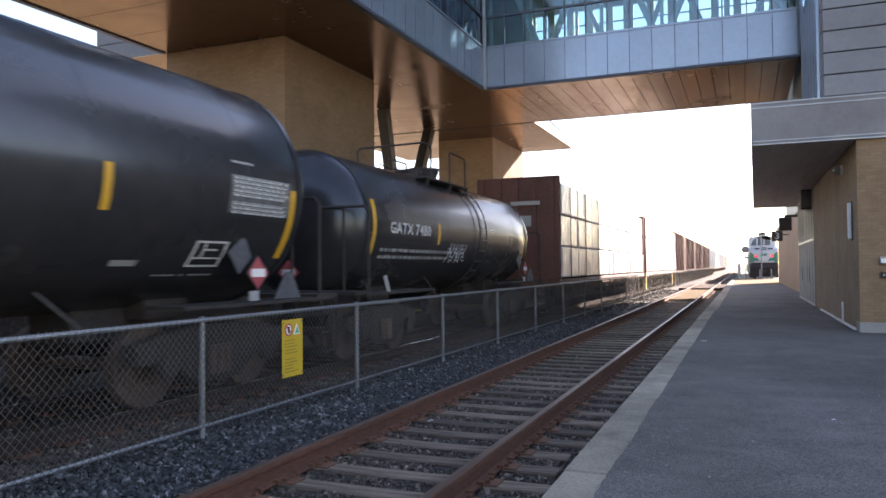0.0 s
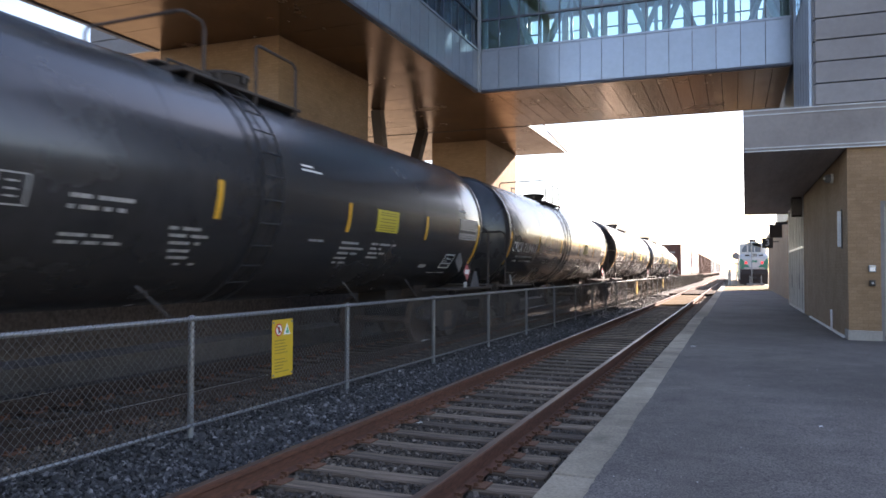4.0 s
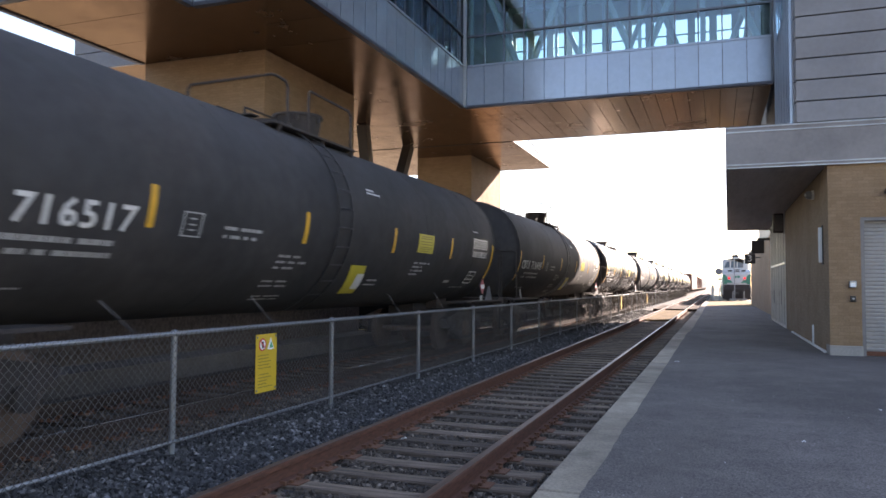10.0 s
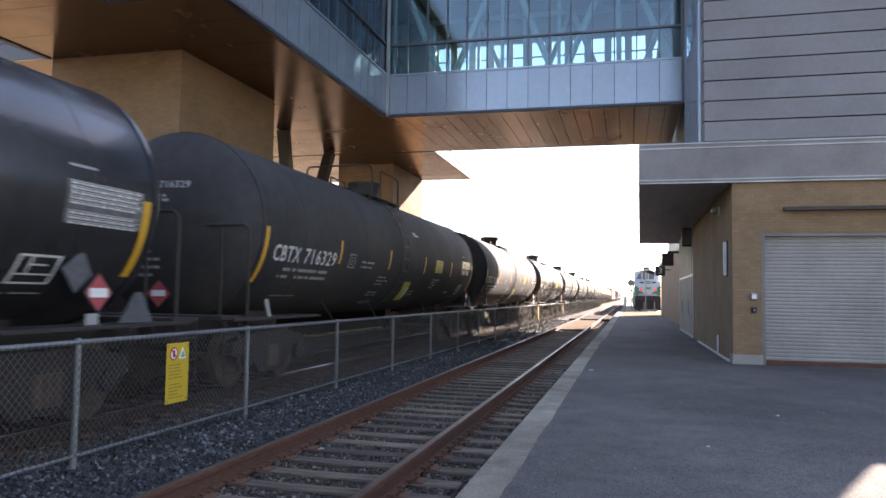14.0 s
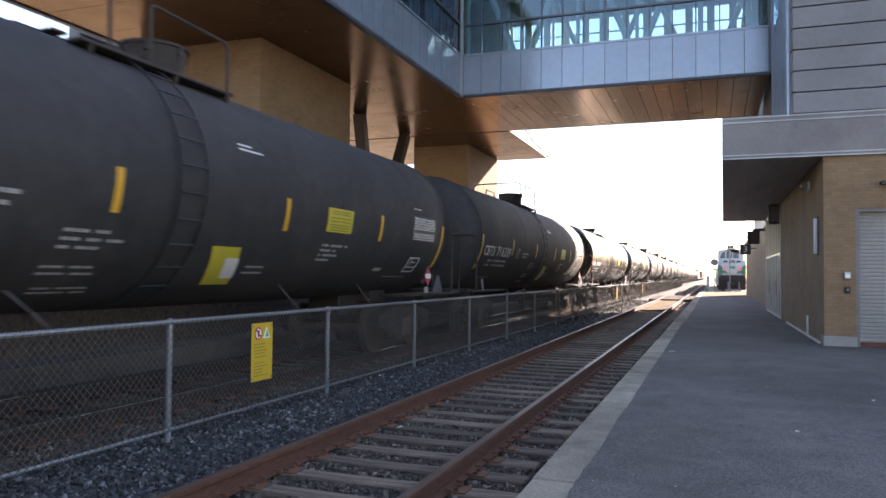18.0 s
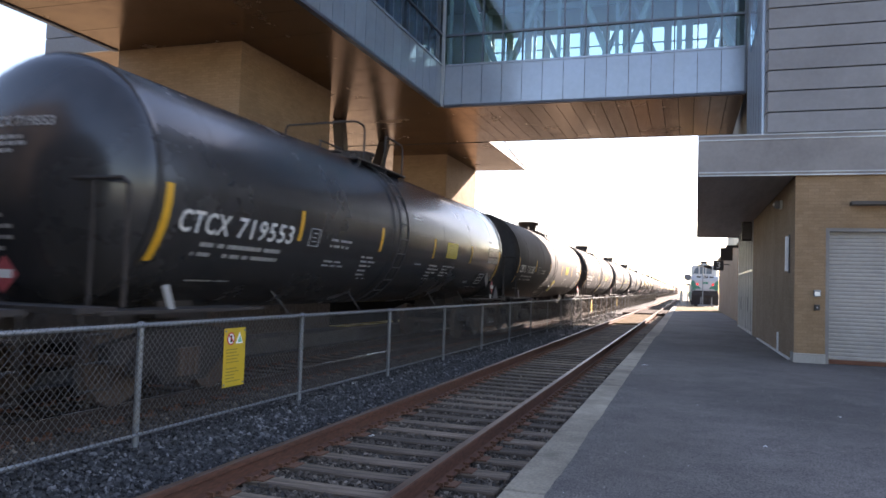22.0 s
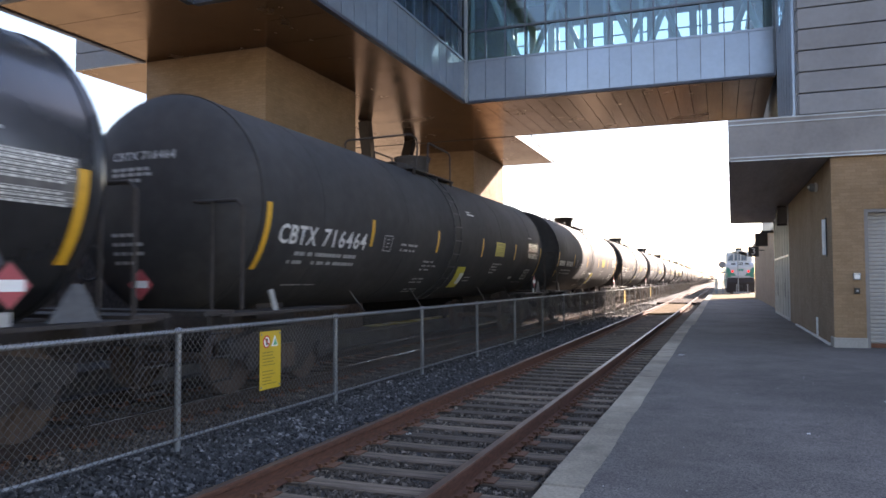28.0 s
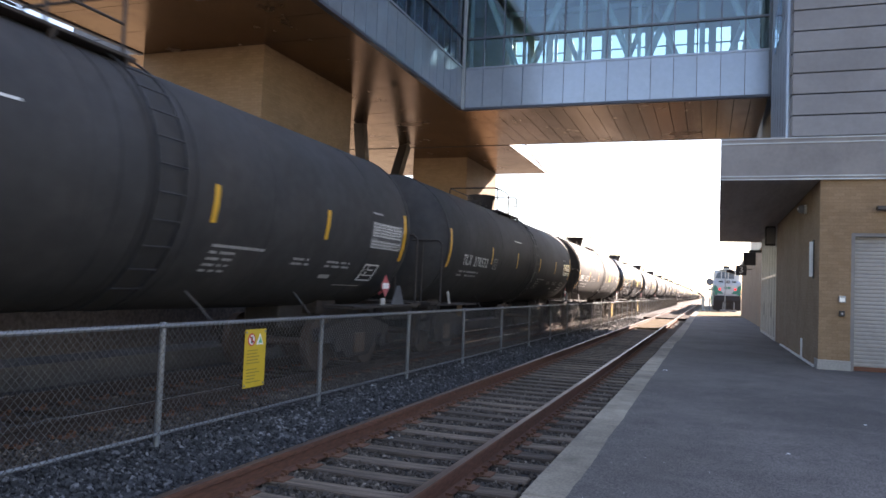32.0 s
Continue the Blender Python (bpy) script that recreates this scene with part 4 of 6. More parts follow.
def glazed_face(bt, axis, fixed, a, b, n, outward, upper=HEAD, skin="panel"):
    """Metal panels below, two rows of panes above, mullions between. axis: the way the face runs."""
    w = (b - a) / n
    def slab(lo, hi, d0, d1, z0, z1):
        d0, d1 = sorted((fixed + outward * d0, fixed + outward * d1))
        return boxed(lo, hi, d0, d1, z0, z1) if axis == "x" else boxed(d0, d1, lo, hi, z0, z1)
    for k in range(n):
        lo, hi = a + k * w, a + (k + 1) * w
        part("fascia_panel", slab(lo + 0.008, hi - 0.008, -0.06, 0.0, ZS + 0.05, SILL - 0.04), skin, bt)
        for z0, z1 in ((SILL + 0.02, TRANSOM - 0.03), (TRANSOM + 0.03, upper - 0.03)):
            g = part("pane", slab(lo + 0.02, hi - 0.02, -0.05, -0.04, z0, z1), "glass", bt)
            g.visible_shadow = False
        part("mullion", slab(lo - 0.018, lo + 0.018, -0.12, 0.015 if axis == "x" else -0.03, SILL, upper), "mullion", bt)
    part("mullion", slab(b - 0.03, b + 0.03, -0.12, 0.015, ZS, upper), "mullion", bt)
    part("backing", slab(a, b, -0.12, -0.065, ZS + 0.04, SILL - 0.05), "seam", bt)
    part("sill", slab(a, b, -0.12, 0.03, SILL - 0.04, SILL + 0.02), "panel", bt)
    part("transom", slab(a, b, -0.10, 0.012, TRANSOM - 0.03, TRANSOM + 0.03), "mullion", bt)
    # drip edge, its dark blue painting the shadow along the panels' foot
    part("drip_edge", slab(a, b, -0.12, 0.02, ZS - 0.03, ZS + 0.05), "drip_shadow", bt, "drip edge coloured dark blue as the shadow band")


def footbridge():
    fb = thing("footbridge", (-3, 25, 0), "glazed footbridge with blue-grey metal panels and a bronze underside", "footbridge")
    XE = 1.40
    soffit_panels(fb, XF, XE, YN, YF, 0.45, "x")
    part("floor_deck", boxed(XF, XE, YN + 0.13, YF - 0.13, ZS + 0.04, 7.9), "seam", fb)
    glazed_face(fb, "x", YN, XF + 0.02, XE, 14, -1)
    # far face: a ribbon of windows in a solid wall
    part("far_parapet", boxed(XF, XE, YF - 0.12, YF, ZS, 9.0), "panel", fb)
    part("far_wall", boxed(XF, XE, YF - 0.12, YF, 11.32, HEAD), "inside", fb)
    for k in range(13):
        x = XF + 0.05 + (XE - XF - 0.1) * k / 12
        part("far_mullion", boxed(x - 0.13, x + 0.13, YF - 0.12, YF, 9.0, 11.32), "inside", fb)
    part("far_rail", boxed(XF, XE, YF - 0.09, YF - 0.05, 10.72, 10.77), "inside", fb)
    for side, y in ((0, YN + 0.45), (1, YF - 0.5)):
        for k in range(5):
            x0 = XF + 0.1 + k * 1.78
            up, dn = (8.0, 12.3) if (k + side) % 2 else (12.3, 8.0)
            part("truss_diagonal", smooth_bar((x0, y, up), (x0 + 1.78, y, dn), 0.10), "truss", fb)
            part("truss_post", boxed(x0 - 0.05, x0 + 0.05, y - 0.05, y + 0.05, 7.9, 12.3), "truss", fb)
        part("truss_chord", boxed(XF, XE, y - 0.08, y + 0.08, 12.15, 12.35), "truss", fb)
    part("ceiling", boxed(XF, XE, YN, YF, HEAD, HEAD + 0.06), "inside", fb)
    part("roof", boxed(XF - 0.1, XE + 0.1, YN - 0.2, YF + 0.2, HEAD + 0.06, HEAD + 0.6), "panel", fb)
    return fb


def smooth_bar(a, b, r):
    return bar(bmesh.new(), a, b, r, 12)


footbridge()


def tower():
    tw = thing("station_tower", (-12, 22, 0), "station tower with tan brick cores, bronze soffits and a glazed gallery", "building")
    soffit_panels(tw, -14.1, -10.12, 10.62, 12.12, 1.5, "y")
    soffit_panels(tw, -14.1, XF, 12.12, 15.0, 1.44, "y")
    soffit_panels(tw, -16.4, XF, 15.0, YN, 1.44, "y")
    soffit_panels(tw, -16.4, XF, YN, 35.25, 1.45, "y")
    part("floor_deck", prismed([(-14.05, 10.7), (-10.2, 10.7), (-10.2, 12.2), (XF - 0.13, 12.2), (XF - 0.13, 28), (-16.3, 28), (-16.3, 15.1), (-14.05, 15.1)], "z", ZS + 0.05, 7.9), "seam", tw)
    # gallery faces
    glazed_face(tw, "y", XF, 12.12, YN - 0.03, 17, 1, skin="spandrel")
    part("corner_post", boxed(XF + 0.002, XF + 0.09, YN - 0.13, YN - 0.035, ZS - 0.02, HEAD), "trim_light", tw, "pale metal corner post")
    glazed_face(tw, "x", 12.12, -10.12, XF, 4, -1)
    glazed_face(tw, "y", -10.12, 10.62, 12.12, 3, 1)
    glazed_face(tw, "x", 10.62, -14.1, -10.12, 3, -1)
    glazed_face(tw, "y", -14.1, 10.62, 15.0, 6, -1)
    part("gallery_wall", boxed(-11.6, -11.4, 13.5, 28.0, 7.9, HEAD), "inside", tw)
    part("gallery_end", boxed(-11.4, XF - 0.02, 27.9, 28.05, 7.9, HEAD), "inside", tw)
    part("gallery_ceiling", boxed(-14.0, XF - 0.15, 10.75, 28.0, HEAD, HEAD + 0.06), "inside", tw)
    part("gallery_roof", prismed([(-14.3, 10.4), (-9.9, 10.4), (-9.9, 11.9), (XF + 0.2, 11.9), (XF + 0.2, 28.3), (-14.3, 28.3)], "z", HEAD + 0.06, HEAD + 0.4), "panel", tw)
    for k in range(6):
        y = 12.6 + k * 1.8
        part("truss_post", boxed(-8.2, -8.08, y, y + 0.12, 7.9, HEAD), "truss", tw)
    for k in range(5):
        y = 12.66 + k * 1.8
        a, b = ((8.0, 11.2) if k % 2 else (11.2, 8.0))
        part("truss_diagonal", smooth_bar((-8.14, y, a), (-8.14, y + 1.8, b), 0.09), "truss", tw)
    # low roof beyond the bridge, bright edge
    part("low_roof", boxed(-16.4, XF + 0.02, YF + 0.01, 35.3, ZS + 0.05, ZS + 0.3), "seam", tw)
    part("roof_edge", boxed(XF + 0.02, XF + 0.06, YF + 0.01, 35.35, ZS - 0.01, ZS + 0.35), "white_paint", tw, "pale metal roof edge")
    part("downpipe", pipe_run(bmesh.new(), [(XF + 0.12, 30.4, 9.6), (XF + 0.12, 30.4, 7.66), (XF + 0.14, 35.45, 7.34)], 0.035), "siding", tw, "thin grey downpipe along the roof edge")
    # side volume with siding
    z = ZS + 0.02
    while z < 11.4:
        part("siding_board", boxed(-16.4, -14.0, 15.0, 15.1, z + 0.01, z + 0.44, 0.006), "siding", tw)
        part("side_siding", boxed(-16.45, -16.35, 15.1, 34.0, z + 0.01, z + 0.44, 0.006), "siding", tw)
        z += 0.45
    part("siding_core", boxed(-16.35, -11.6, 15.1, 34.0, ZS + 0.05, 11.4), "seam", tw)
    # brick cores below
    part("brick_core", boxed(-14.0, -10.35, 15.05, 19.75, 0.13, ZS - 0.002), "tan_brick", tw)
    part("brick_core", boxed(-12.7, -10.15, 30.5, 35.2, 0.13, ZS - 0.002), "tan_brick", tw)
    # joint where the tower meets the far wing
    part("soffit_joint", boxed(-16.3, XF - 0.02, YF - 0.02, YF + 0.04, ZS - 0.012, ZS - 0.002), "seam", tw, "dark open joint")
    # leaning steel struts on a pedestal
    part("pedestal", boxed(-12.4, -11.4, 24.1, 25.4, 0.13, 2.32, 0.03), "concrete", tw, "concrete pedestal")
    for a, b in (((-11.9, 23.45, ZS), (-11.9, 24.65, 2.3)), ((-11.9, 27.6, ZS), (-11.9, 24.85, 2.3))):
        part("strut", beam(bmesh.new(), a, b, 0.36, 0.36), "dark_steel", tw, "dark leaning steel strut")
    return tw


tower()


# ---- the freight train; every car is built about its own centre, on the rail ----
TANK_R, TANK_Z, SHELL = 1.495, 2.54, 7.80
LIFT = 2.2                              # degrees by which the marks sit higher round the shell
GLOSS, MATTE, PLAIN = 18.226, 18.349, 17.86    # lengths over the couplers
SLACK = {2: 0.12, 3: -0.25, 27: 0.14, 28: 0.14}              # play in the couplings of single cars
CARS = []                               # (car, place along the train at 0 s)


def shell_patch(bm, y0, y1, a0, a1, lift=0.004, lean=0.0):
    """A thin decal on the tank's platform side, between two angles from the horizontal (degrees)."""
    n = max(1, math.ceil(abs(a1 - a0) / 3.2))
    rows = []
    for k in range(n + 1):
        a = radians(LIFT + a0 + (a1 - a0) * k / n)
        sh = lean * k / n
        c = TANK_R + lift
        rows.append([bm.verts.new((c * math.cos(a), y + sh, TANK_Z + c * math.sin(a))) for y in (y0, y1)])
    for p, q in zip(rows, rows[1:]):
        bm.faces.new((p[0], p[1], q[1], q[0]))
    return bm


def patched(*args, **kw):
    return shell_patch(bmesh.new(), *args, **kw)


def tank_shell(half, r, bulge, segs=56):
    """Cylinder with dished heads, revolved about the y axis."""
    prof = []
    n = 9
    for k in range(n + 1):
        w = math.pi / 2 * k / n
        prof.append((-half - bulge * math.cos(w), r * math.sin(w)))
    prof += [(-half + half * 2 * k / 10, r) for k in range(1, 10)]
    prof += [(-y, q) for y, q in prof[n::-1]]
    bm = bmesh.new()
    rings = []
    for y, q in prof:
        if q < 1e-6:
            rings.append([bm.verts.new((0, y, TANK_Z))])
        else:
            rings.append([bm.verts.new((q * math.cos(2 * math.pi * s / segs), y, TANK_Z + q * math.sin(2 * math.pi * s / segs))) for s in range(segs)])
    for a, b in zip(rings, rings[1:]):
        for s in range(segs):
            s2 = (s + 1) % segs
            if len(a) == 1:
                bm.faces.new((a[0], b[s2], b[s]))
            elif len(b) == 1:
                bm.faces.new((a[s], a[s2], b[0]))
            else:
                bm.faces.new((a[s], a[s2], b[s2], b[s]))
    bmesh.ops.recalc_face_normals(bm, faces=bm.faces[:])
    return bm


def hoop(bm, y, r0, r1, w, segs=56):
    """A flat band round the tank."""
    ring = []
    for s in range(segs):
        a = 2 * math.pi * s / segs
        c, d = math.cos(a), math.sin(a)
        ring.append([bm.verts.new((q * c, y + dy, TANK_Z + q * d)) for q, dy in ((r0, -w / 2), (r1, -w / 2), (r1, w / 2), (r0, w / 2))])
    for s in range(segs):
        a, b = ring[s], ring[(s + 1) % segs]
        for k in range(3):
            bm.faces.new((a[k], a[k + 1], b[k + 1], b[k]))
    bmesh.ops.recalc_face_normals(bm, faces=bm.faces[:])
    return bm


def stile(s, y):
    """One side of the ladder, bent round the tank and standing down to the sill."""
    bm = bmesh.new()
    rows = []
    for a in [-68] + list(range(-58, 73, 10)):
        c, d = s * math.cos(radians(a)), math.sin(radians(a))
        rows.append([bm.verts.new((q * c, y + w, TANK_Z + q * d)) for q, w in ((TANK_R + 0.05, -0.011), (TANK_R + 0.075, -0.011), (TANK_R + 0.075, 0.011), (TANK_R + 0.05, 0.011))])
    for p, q in zip(rows, rows[1:]):
        for k in range(4):
            bm.faces.new((p[k], p[(k + 1) % 4], q[(k + 1) % 4], q[k]))
    bm.faces.new(rows[0])
    bm.faces.new(rows[-1])
    bmesh.ops.recalc_face_normals(bm, faces=bm.faces[:])
    return bm


def bogie(car, y):
    """Two axles in cast side frames."""
    b = part("bogie", boxed(-0.95, 0.95, y - 0.2, y + 0.2, 0.45, 0.72, 0.03), "under", car, "dark cast bogie")
    for s in (-1, 1):
        x = s * 1.0
        part("side_frame", prismed([(y - 1.3, 0.52), (y - 1.3, 0.72), (y - 0.55, 0.86), (y + 0.55, 0.86), (y + 1.3, 0.72), (y + 1.3, 0.52), (y + 0.7, 0.44), (y + 0.4, 0.20), (y - 0.4, 0.20), (y - 0.7, 0.44)], "x", x - 0.09, x + 0.09), "under", b)
        for dy in (-0.13, 0.0, 0.13):
            part("spring", smooth_bar((x + s * 0.1, y + dy, 0.28), (x + s * 0.1, y + dy, 0.62), 0.055), "wheel", b)
        for dy in (-0.89, 0.89):
            w = bmesh.new()
            disc(w, (s * 0.755, y + dy, 0.4575), (1, 0, 0), 0.457, 0.13, 32)
            smooth(part("wheel", w, "wheel", b), 30)
            part("bearing_cap", disc(bmesh.new(), (x + s * 0.12, y + dy, 0.46), (1, 0, 0), 0.13, 0.1, 14), "under", b)
    for dy in (-0.89, 0.89):
        part("axle", smooth_bar((-0.8, y + dy, 0.4575), (0.8, y + dy, 0.4575), 0.075), "wheel", b)
    return b


def couplers(car, end):
    for s in (-1, 1):
        k = part("coupler", boxed(-0.1, 0.1, min(s * (end - 0.6), s * (end + 0.02)), max(s * (end - 0.6), s * (end + 0.02)), 0.76, 0.98, 0.02), "under", car)
        part("knuckle", boxed(-0.17, 0.15, min(s * (end - 0.2), s * end), max(s * (end - 0.2), s * end), 0.72, 1.02, 0.04), "under", k)


def tank_car_base(name, mat, label, glossy, half=SHELL, end=9.11, ladder_y=-0.48, hatch=0.35, bands=()):
    """ladder_y: middle of the ladder; hatch: middle of the valve housing, both from the car's centre."""
    car = thing(name, (0, 0, 0), label, "tank car", "freight train")
    sh = smooth(part("tank", tank_shell(half, TANK_R, 0.56), mat, car), 50)
    # weld seams and jacket bands
    n = 7 if glossy else 5
    for k in range(n):
        y = -half + 2 * half * (k + 0.5) / n if half > 6 else -half + 2 * half * (k + 0.5) / 4
        if abs(y - ladder_y) < 0.7 or abs(y) > half:
            continue
        smooth(part("weld_seam", hoop(bmesh.new(), y, TANK_R - 0.01, TANK_R + 0.003, 0.035), mat, sh), 50)
    for y in (-half, half):
        smooth(part("head_ring", hoop(bmesh.new(), y * 0.998, TANK_R - 0.01, TANK_R + 0.012, 0.09), mat, sh), 50)
    # double ring and ladder at mid-length
    for y in bands:
        smooth(part("middle_ring", hoop(bmesh.new(), y, TANK_R - 0.01, TANK_R + 0.007, 0.04), mat, sh), 50)
    for s in (-1, 1):
        for y in (ladder_y - 0.22, ladder_y + 0.22):
            ladder = part("ladder_stile", stile(s, y), "black_paint", car)
        for k in range(11):
            a = radians(-50 + k * 11)
            part("rung", smooth_bar((s * (TANK_R + 0.075) * math.cos(a), ladder_y - 0.22, TANK_Z + (TANK_R + 0.075) * math.sin(a)), (s * (TANK_R + 0.075) * math.cos(a), ladder_y + 0.22, TANK_Z + (TANK_R + 0.065) * math.sin(a)), 0.010), "black_paint", ladder)
    # top platform, hatch housing, hoops at both ends of it
    top = TANK_Z + TANK_R
    pf = part("top_platform", boxed(0.42, 0.86, -1.45, 1.12, top - 0.15, top - 0.11, 0.008), "under", car, "dark grating beside the fittings")
    part("far_platform_plank", boxed(-0.86, -0.42, -1.45, 1.12, top - 0.15, top - 0.11, 0.008), "under", pf)
    for y in (-1.42, 0.92):
        part("cross_plank", boxed(-0.42, 0.42, y, y + 0.2, top + 0.012, top + 0.04, 0.006), "under", pf)
    for s in (-1, 1):
        for y in (-1.3, 0.0, 1.0):
            part("platform_bracket", beam(bmesh.new(), (s * 0.84, y, top - 0.14), (s * 0.80, y, top - 0.30), 0.04, 0.06), "under", pf)
    tall, wide = (0.26, 0.36) if glossy and hatch > 0 else (0.40, 0.42)
    cone = bmesh.new()
    bmesh.ops.create_cone(cone, cap_ends=True, segments=28, radius1=wide - 0.06, radius2=wide, depth=tall, matrix=Matrix.Translation((0, hatch, top + tall / 2 - 0.01)))
    hs = smooth(part("valve_housing", cone, "under", car, "round dark valve housing"), 40)
    part("lid", disc(bmesh.new(), (0, hatch, top + tall + 0.01), (0, 0, 1), wide + 0.03, 0.04, 28), "under", hs)
    clamps = bmesh.new()
    for k in range(6):
        a = math.pi * k / 3
        disc(clamps, (wide * math.cos(a), hatch + wide * math.sin(a), top + tall - 0.04), (0, 0, 1), 0.035, 0.14, 8)
    tagged(part("clamp_ring", clamps, "under", hs), kind="stuff")
    part("manway", disc(bmesh.new(), (0, hatch - 0.95, top + 0.06), (0, 0, 1), 0.26, 0.18, 20), "under", car)
    part("vent_valve", disc(bmesh.new(), (0.1, hatch - 0.5, top + 0.09), (0, 0, 1), 0.09, 0.22, 14), "under", car)
    part("vent_valve", disc(bmesh.new(), (-0.15, hatch + 0.58, top + 0.08), (0, 0, 1), 0.07, 0.2, 14), "under", car)
    # hoops and rails round the fittings
    def rail(name, pts, r=0.022, label=""):
        part(name, pipe_run(bmesh.new(), [(x, y, top + z) for x, y, z in pts], r), "under", car, label)
    if hatch > 0:
        rail("hoop_rail", [(-0.78, -1.4, 0.38), (-0.78, -1.4, 0.50), (-0.72, -1.4, 0.57), (0.72, -1.4, 0.60), (0.78, -1.33, 0.60), (0.78, -1.06, 0.58), (0.78, -1.0, 0.50), (0.78, -1.0, -0.12)], label="bent pipe hoop rail")
        rail("far_post", [(-0.78, -1.4, -0.12), (-0.78, -1.4, 0.40)])
        rail("grab_rail", [(-0.3, -1.3, 0.02), (-0.3, -1.3, 0.22), (-0.3, hatch - 0.5, 0.22)], 0.016)
        near = 0.08 if glossy else -0.38
        rail("side_rail", [(0.78, near, -0.12), (0.78, near, 0.56), (0.78, near + 0.06, 0.60), (0.78, 1.0, 0.57), (0.78, 1.08, 0.50), (0.78, 1.08, -0.12)], label="bent pipe side rail")
        rail("side_rail", [(-0.78, 0.08, -0.12), (-0.78, 0.08, 0.56), (-0.78, 1.08, 0.56), (-0.78, 1.08, -0.12)], label="bent pipe side rail")
    else:
        rail("hoop_rail", [(-0.78, -1.4, -0.12), (-0.78, -1.4, 0.50), (-0.72, -1.4, 0.57), (0.72, -1.4, 0.57), (0.78, -1.4, 0.50), (0.78, -1.4, -0.12)], label="bent pipe hoop rail")
        rail("side_rail", [(0.76, -1.4, 0.56), (0.76, -0.12, 0.56), (0.77, -0.04, 0.48), (0.78, -0.04, -0.12)])
        rail("side_rail", [(-0.76, -1.4, 0.56), (-0.76, 0.9, 0.56)], 0.02)
        rail("hoop_rail", [(-0.78, 0.98, -0.12), (-0.78, 0.98, 0.57), (0.74, 0.98, 0.57), (0.78, 0.98, 0.50), (0.78, 0.98, -0.12)], label="bent pipe hoop rail")
        rail("mid_rail", [(0.78, -0.04, 0.24), (0.78, 0.98, 0.24)], 0.018)
    # stub sills, end platforms, handrails
    for s in (-1, 1):
        ends = sorted((s * (half - 2.6), s * (end - 0.35)))
        sill = part("stub_sill", boxed(-0.33, 0.33, ends[0], ends[1], 0.72, 1.12, 0.02), "under", car)
        ey = s * (end - 0.55)
        part("end_platform", boxed(-1.45, 1.45, ey - 0.28, ey + 0.28, 1.10, 1.16), "under", car)
        part("saddle", boxed(-0.6, 0.6, s * (half - 1.5) - 0.35, s * (half - 1.5) + 0.35, 0.95, 1.5), "under", car)
        hr = bmesh.new()
        hy = s * (half + 0.46)
        pipe_run(hr, [(-1.5, hy, 1.16), (-1.5, hy, 2.42), (-1.42, hy, 2.5), (1.42, hy, 2.5), (1.5, hy, 2.42), (1.5, hy, 1.16)], 0.024)
        part("end_handrail", hr, "under", car, "black pipe handrail across the tank head")
        for x in (-1.05, 1.05):
            part("end_post", bar(bmesh.new(), (x, hy, 1.16), (x, hy, 2.5), 0.022), "under", car)
        part("walkway", boxed(0.95, 1.5, min(s * (half - 2.2), ey), max(s * (half - 2.2), ey), 1.08, 1.12), "under", car)
        for y in ((-5.1, -2.6) if s < 0 else (1.62, 3.98)):
            part("side_brace", beam(bmesh.new(), (1.30, y, 1.33), (1.37, y + 0.42, 0.98), 0.016, 0.016), "brace", car, "thin grey slanted brace")
        for q in (-1, 1):
            st = bmesh.new()
            for zz in (0.35, 0.62, 0.9):
                bar(st, (q * 1.47, ey - 0.2, zz), (q * 1.47, ey + 0.2, zz), 0.014, 6)
            for yy in (-0.2, 0.2):
                bar(st, (q * 1.47, ey + yy, 0.33), (q * 1.47, ey + yy, 1.12), 0.014, 6)
            part("step_iron", st, "under", car)
        bogie(car, s * (half - 1.15 if half > 6 else half - 0.9))
        # hazard placard and a gusset at the leading end; a tilted plate and a placard on the head at the other
        if s > 0:
            c = half - 0.87
            pl = part("placard_holder", prismed([(c, 1.25), (c + 0.22, 1.47), (c, 1.69), (c - 0.22, 1.47)], "x", 1.44, 1.45), "under", car)
            part("placard", prismed([(c, 1.27), (c + 0.20, 1.47), (c, 1.67), (c - 0.20, 1.47)], "x", 1.452, 1.456), "placard_red", pl, "faded red diamond placard")
            part("placard_band", boxed(1.457, 1.459, c - 0.14, c + 0.14, 1.42, 1.52), "white_paint", pl, "white band")
            part("plate", boxed(1.43, 1.45, c - 0.16, c + 0.02, 1.13, 1.25), "pale_letter", car, "small pale plate")
            part("gusset", prismed([(c + 0.42, 1.13), (c + 1.02, 1.13), (c + 0.80, 1.48), (c + 0.68, 1.48)], "x", 1.38, 1.40), "grey_plate", car, "grey steel gusset")
            if glossy:
                part("tilted_plate", prismed([(c - 0.42, 1.72), (c - 0.12, 1.92), (c + 0.02, 1.66), (c - 0.22, 1.46)], "x", 1.33, 1.345), "grey_plate", car, "tilted grey steel plate")
        else:
            c = half - 0.38
            part("plate", prismed([(-c - 0.02, 1.10), (-c + 0.09, 1.10), (-c - 0.05, 1.40), (-c - 0.15, 1.38)], "x", 1.40, 1.42), "pale_letter", car, "small tilted white plate")
            yb = -half - 0.72
            part("placard", prismed([(0.18, 1.26), (0.38, 1.46), (0.18, 1.66), (-0.02, 1.46)], "y", yb - 0.004, yb), "placard_red", car, "faded red diamond placard")
            part("placard_band", boxed(0.06, 0.30, yb - 0.007, yb - 0.005, 1.42, 1.51), "white_paint", car, "white band")
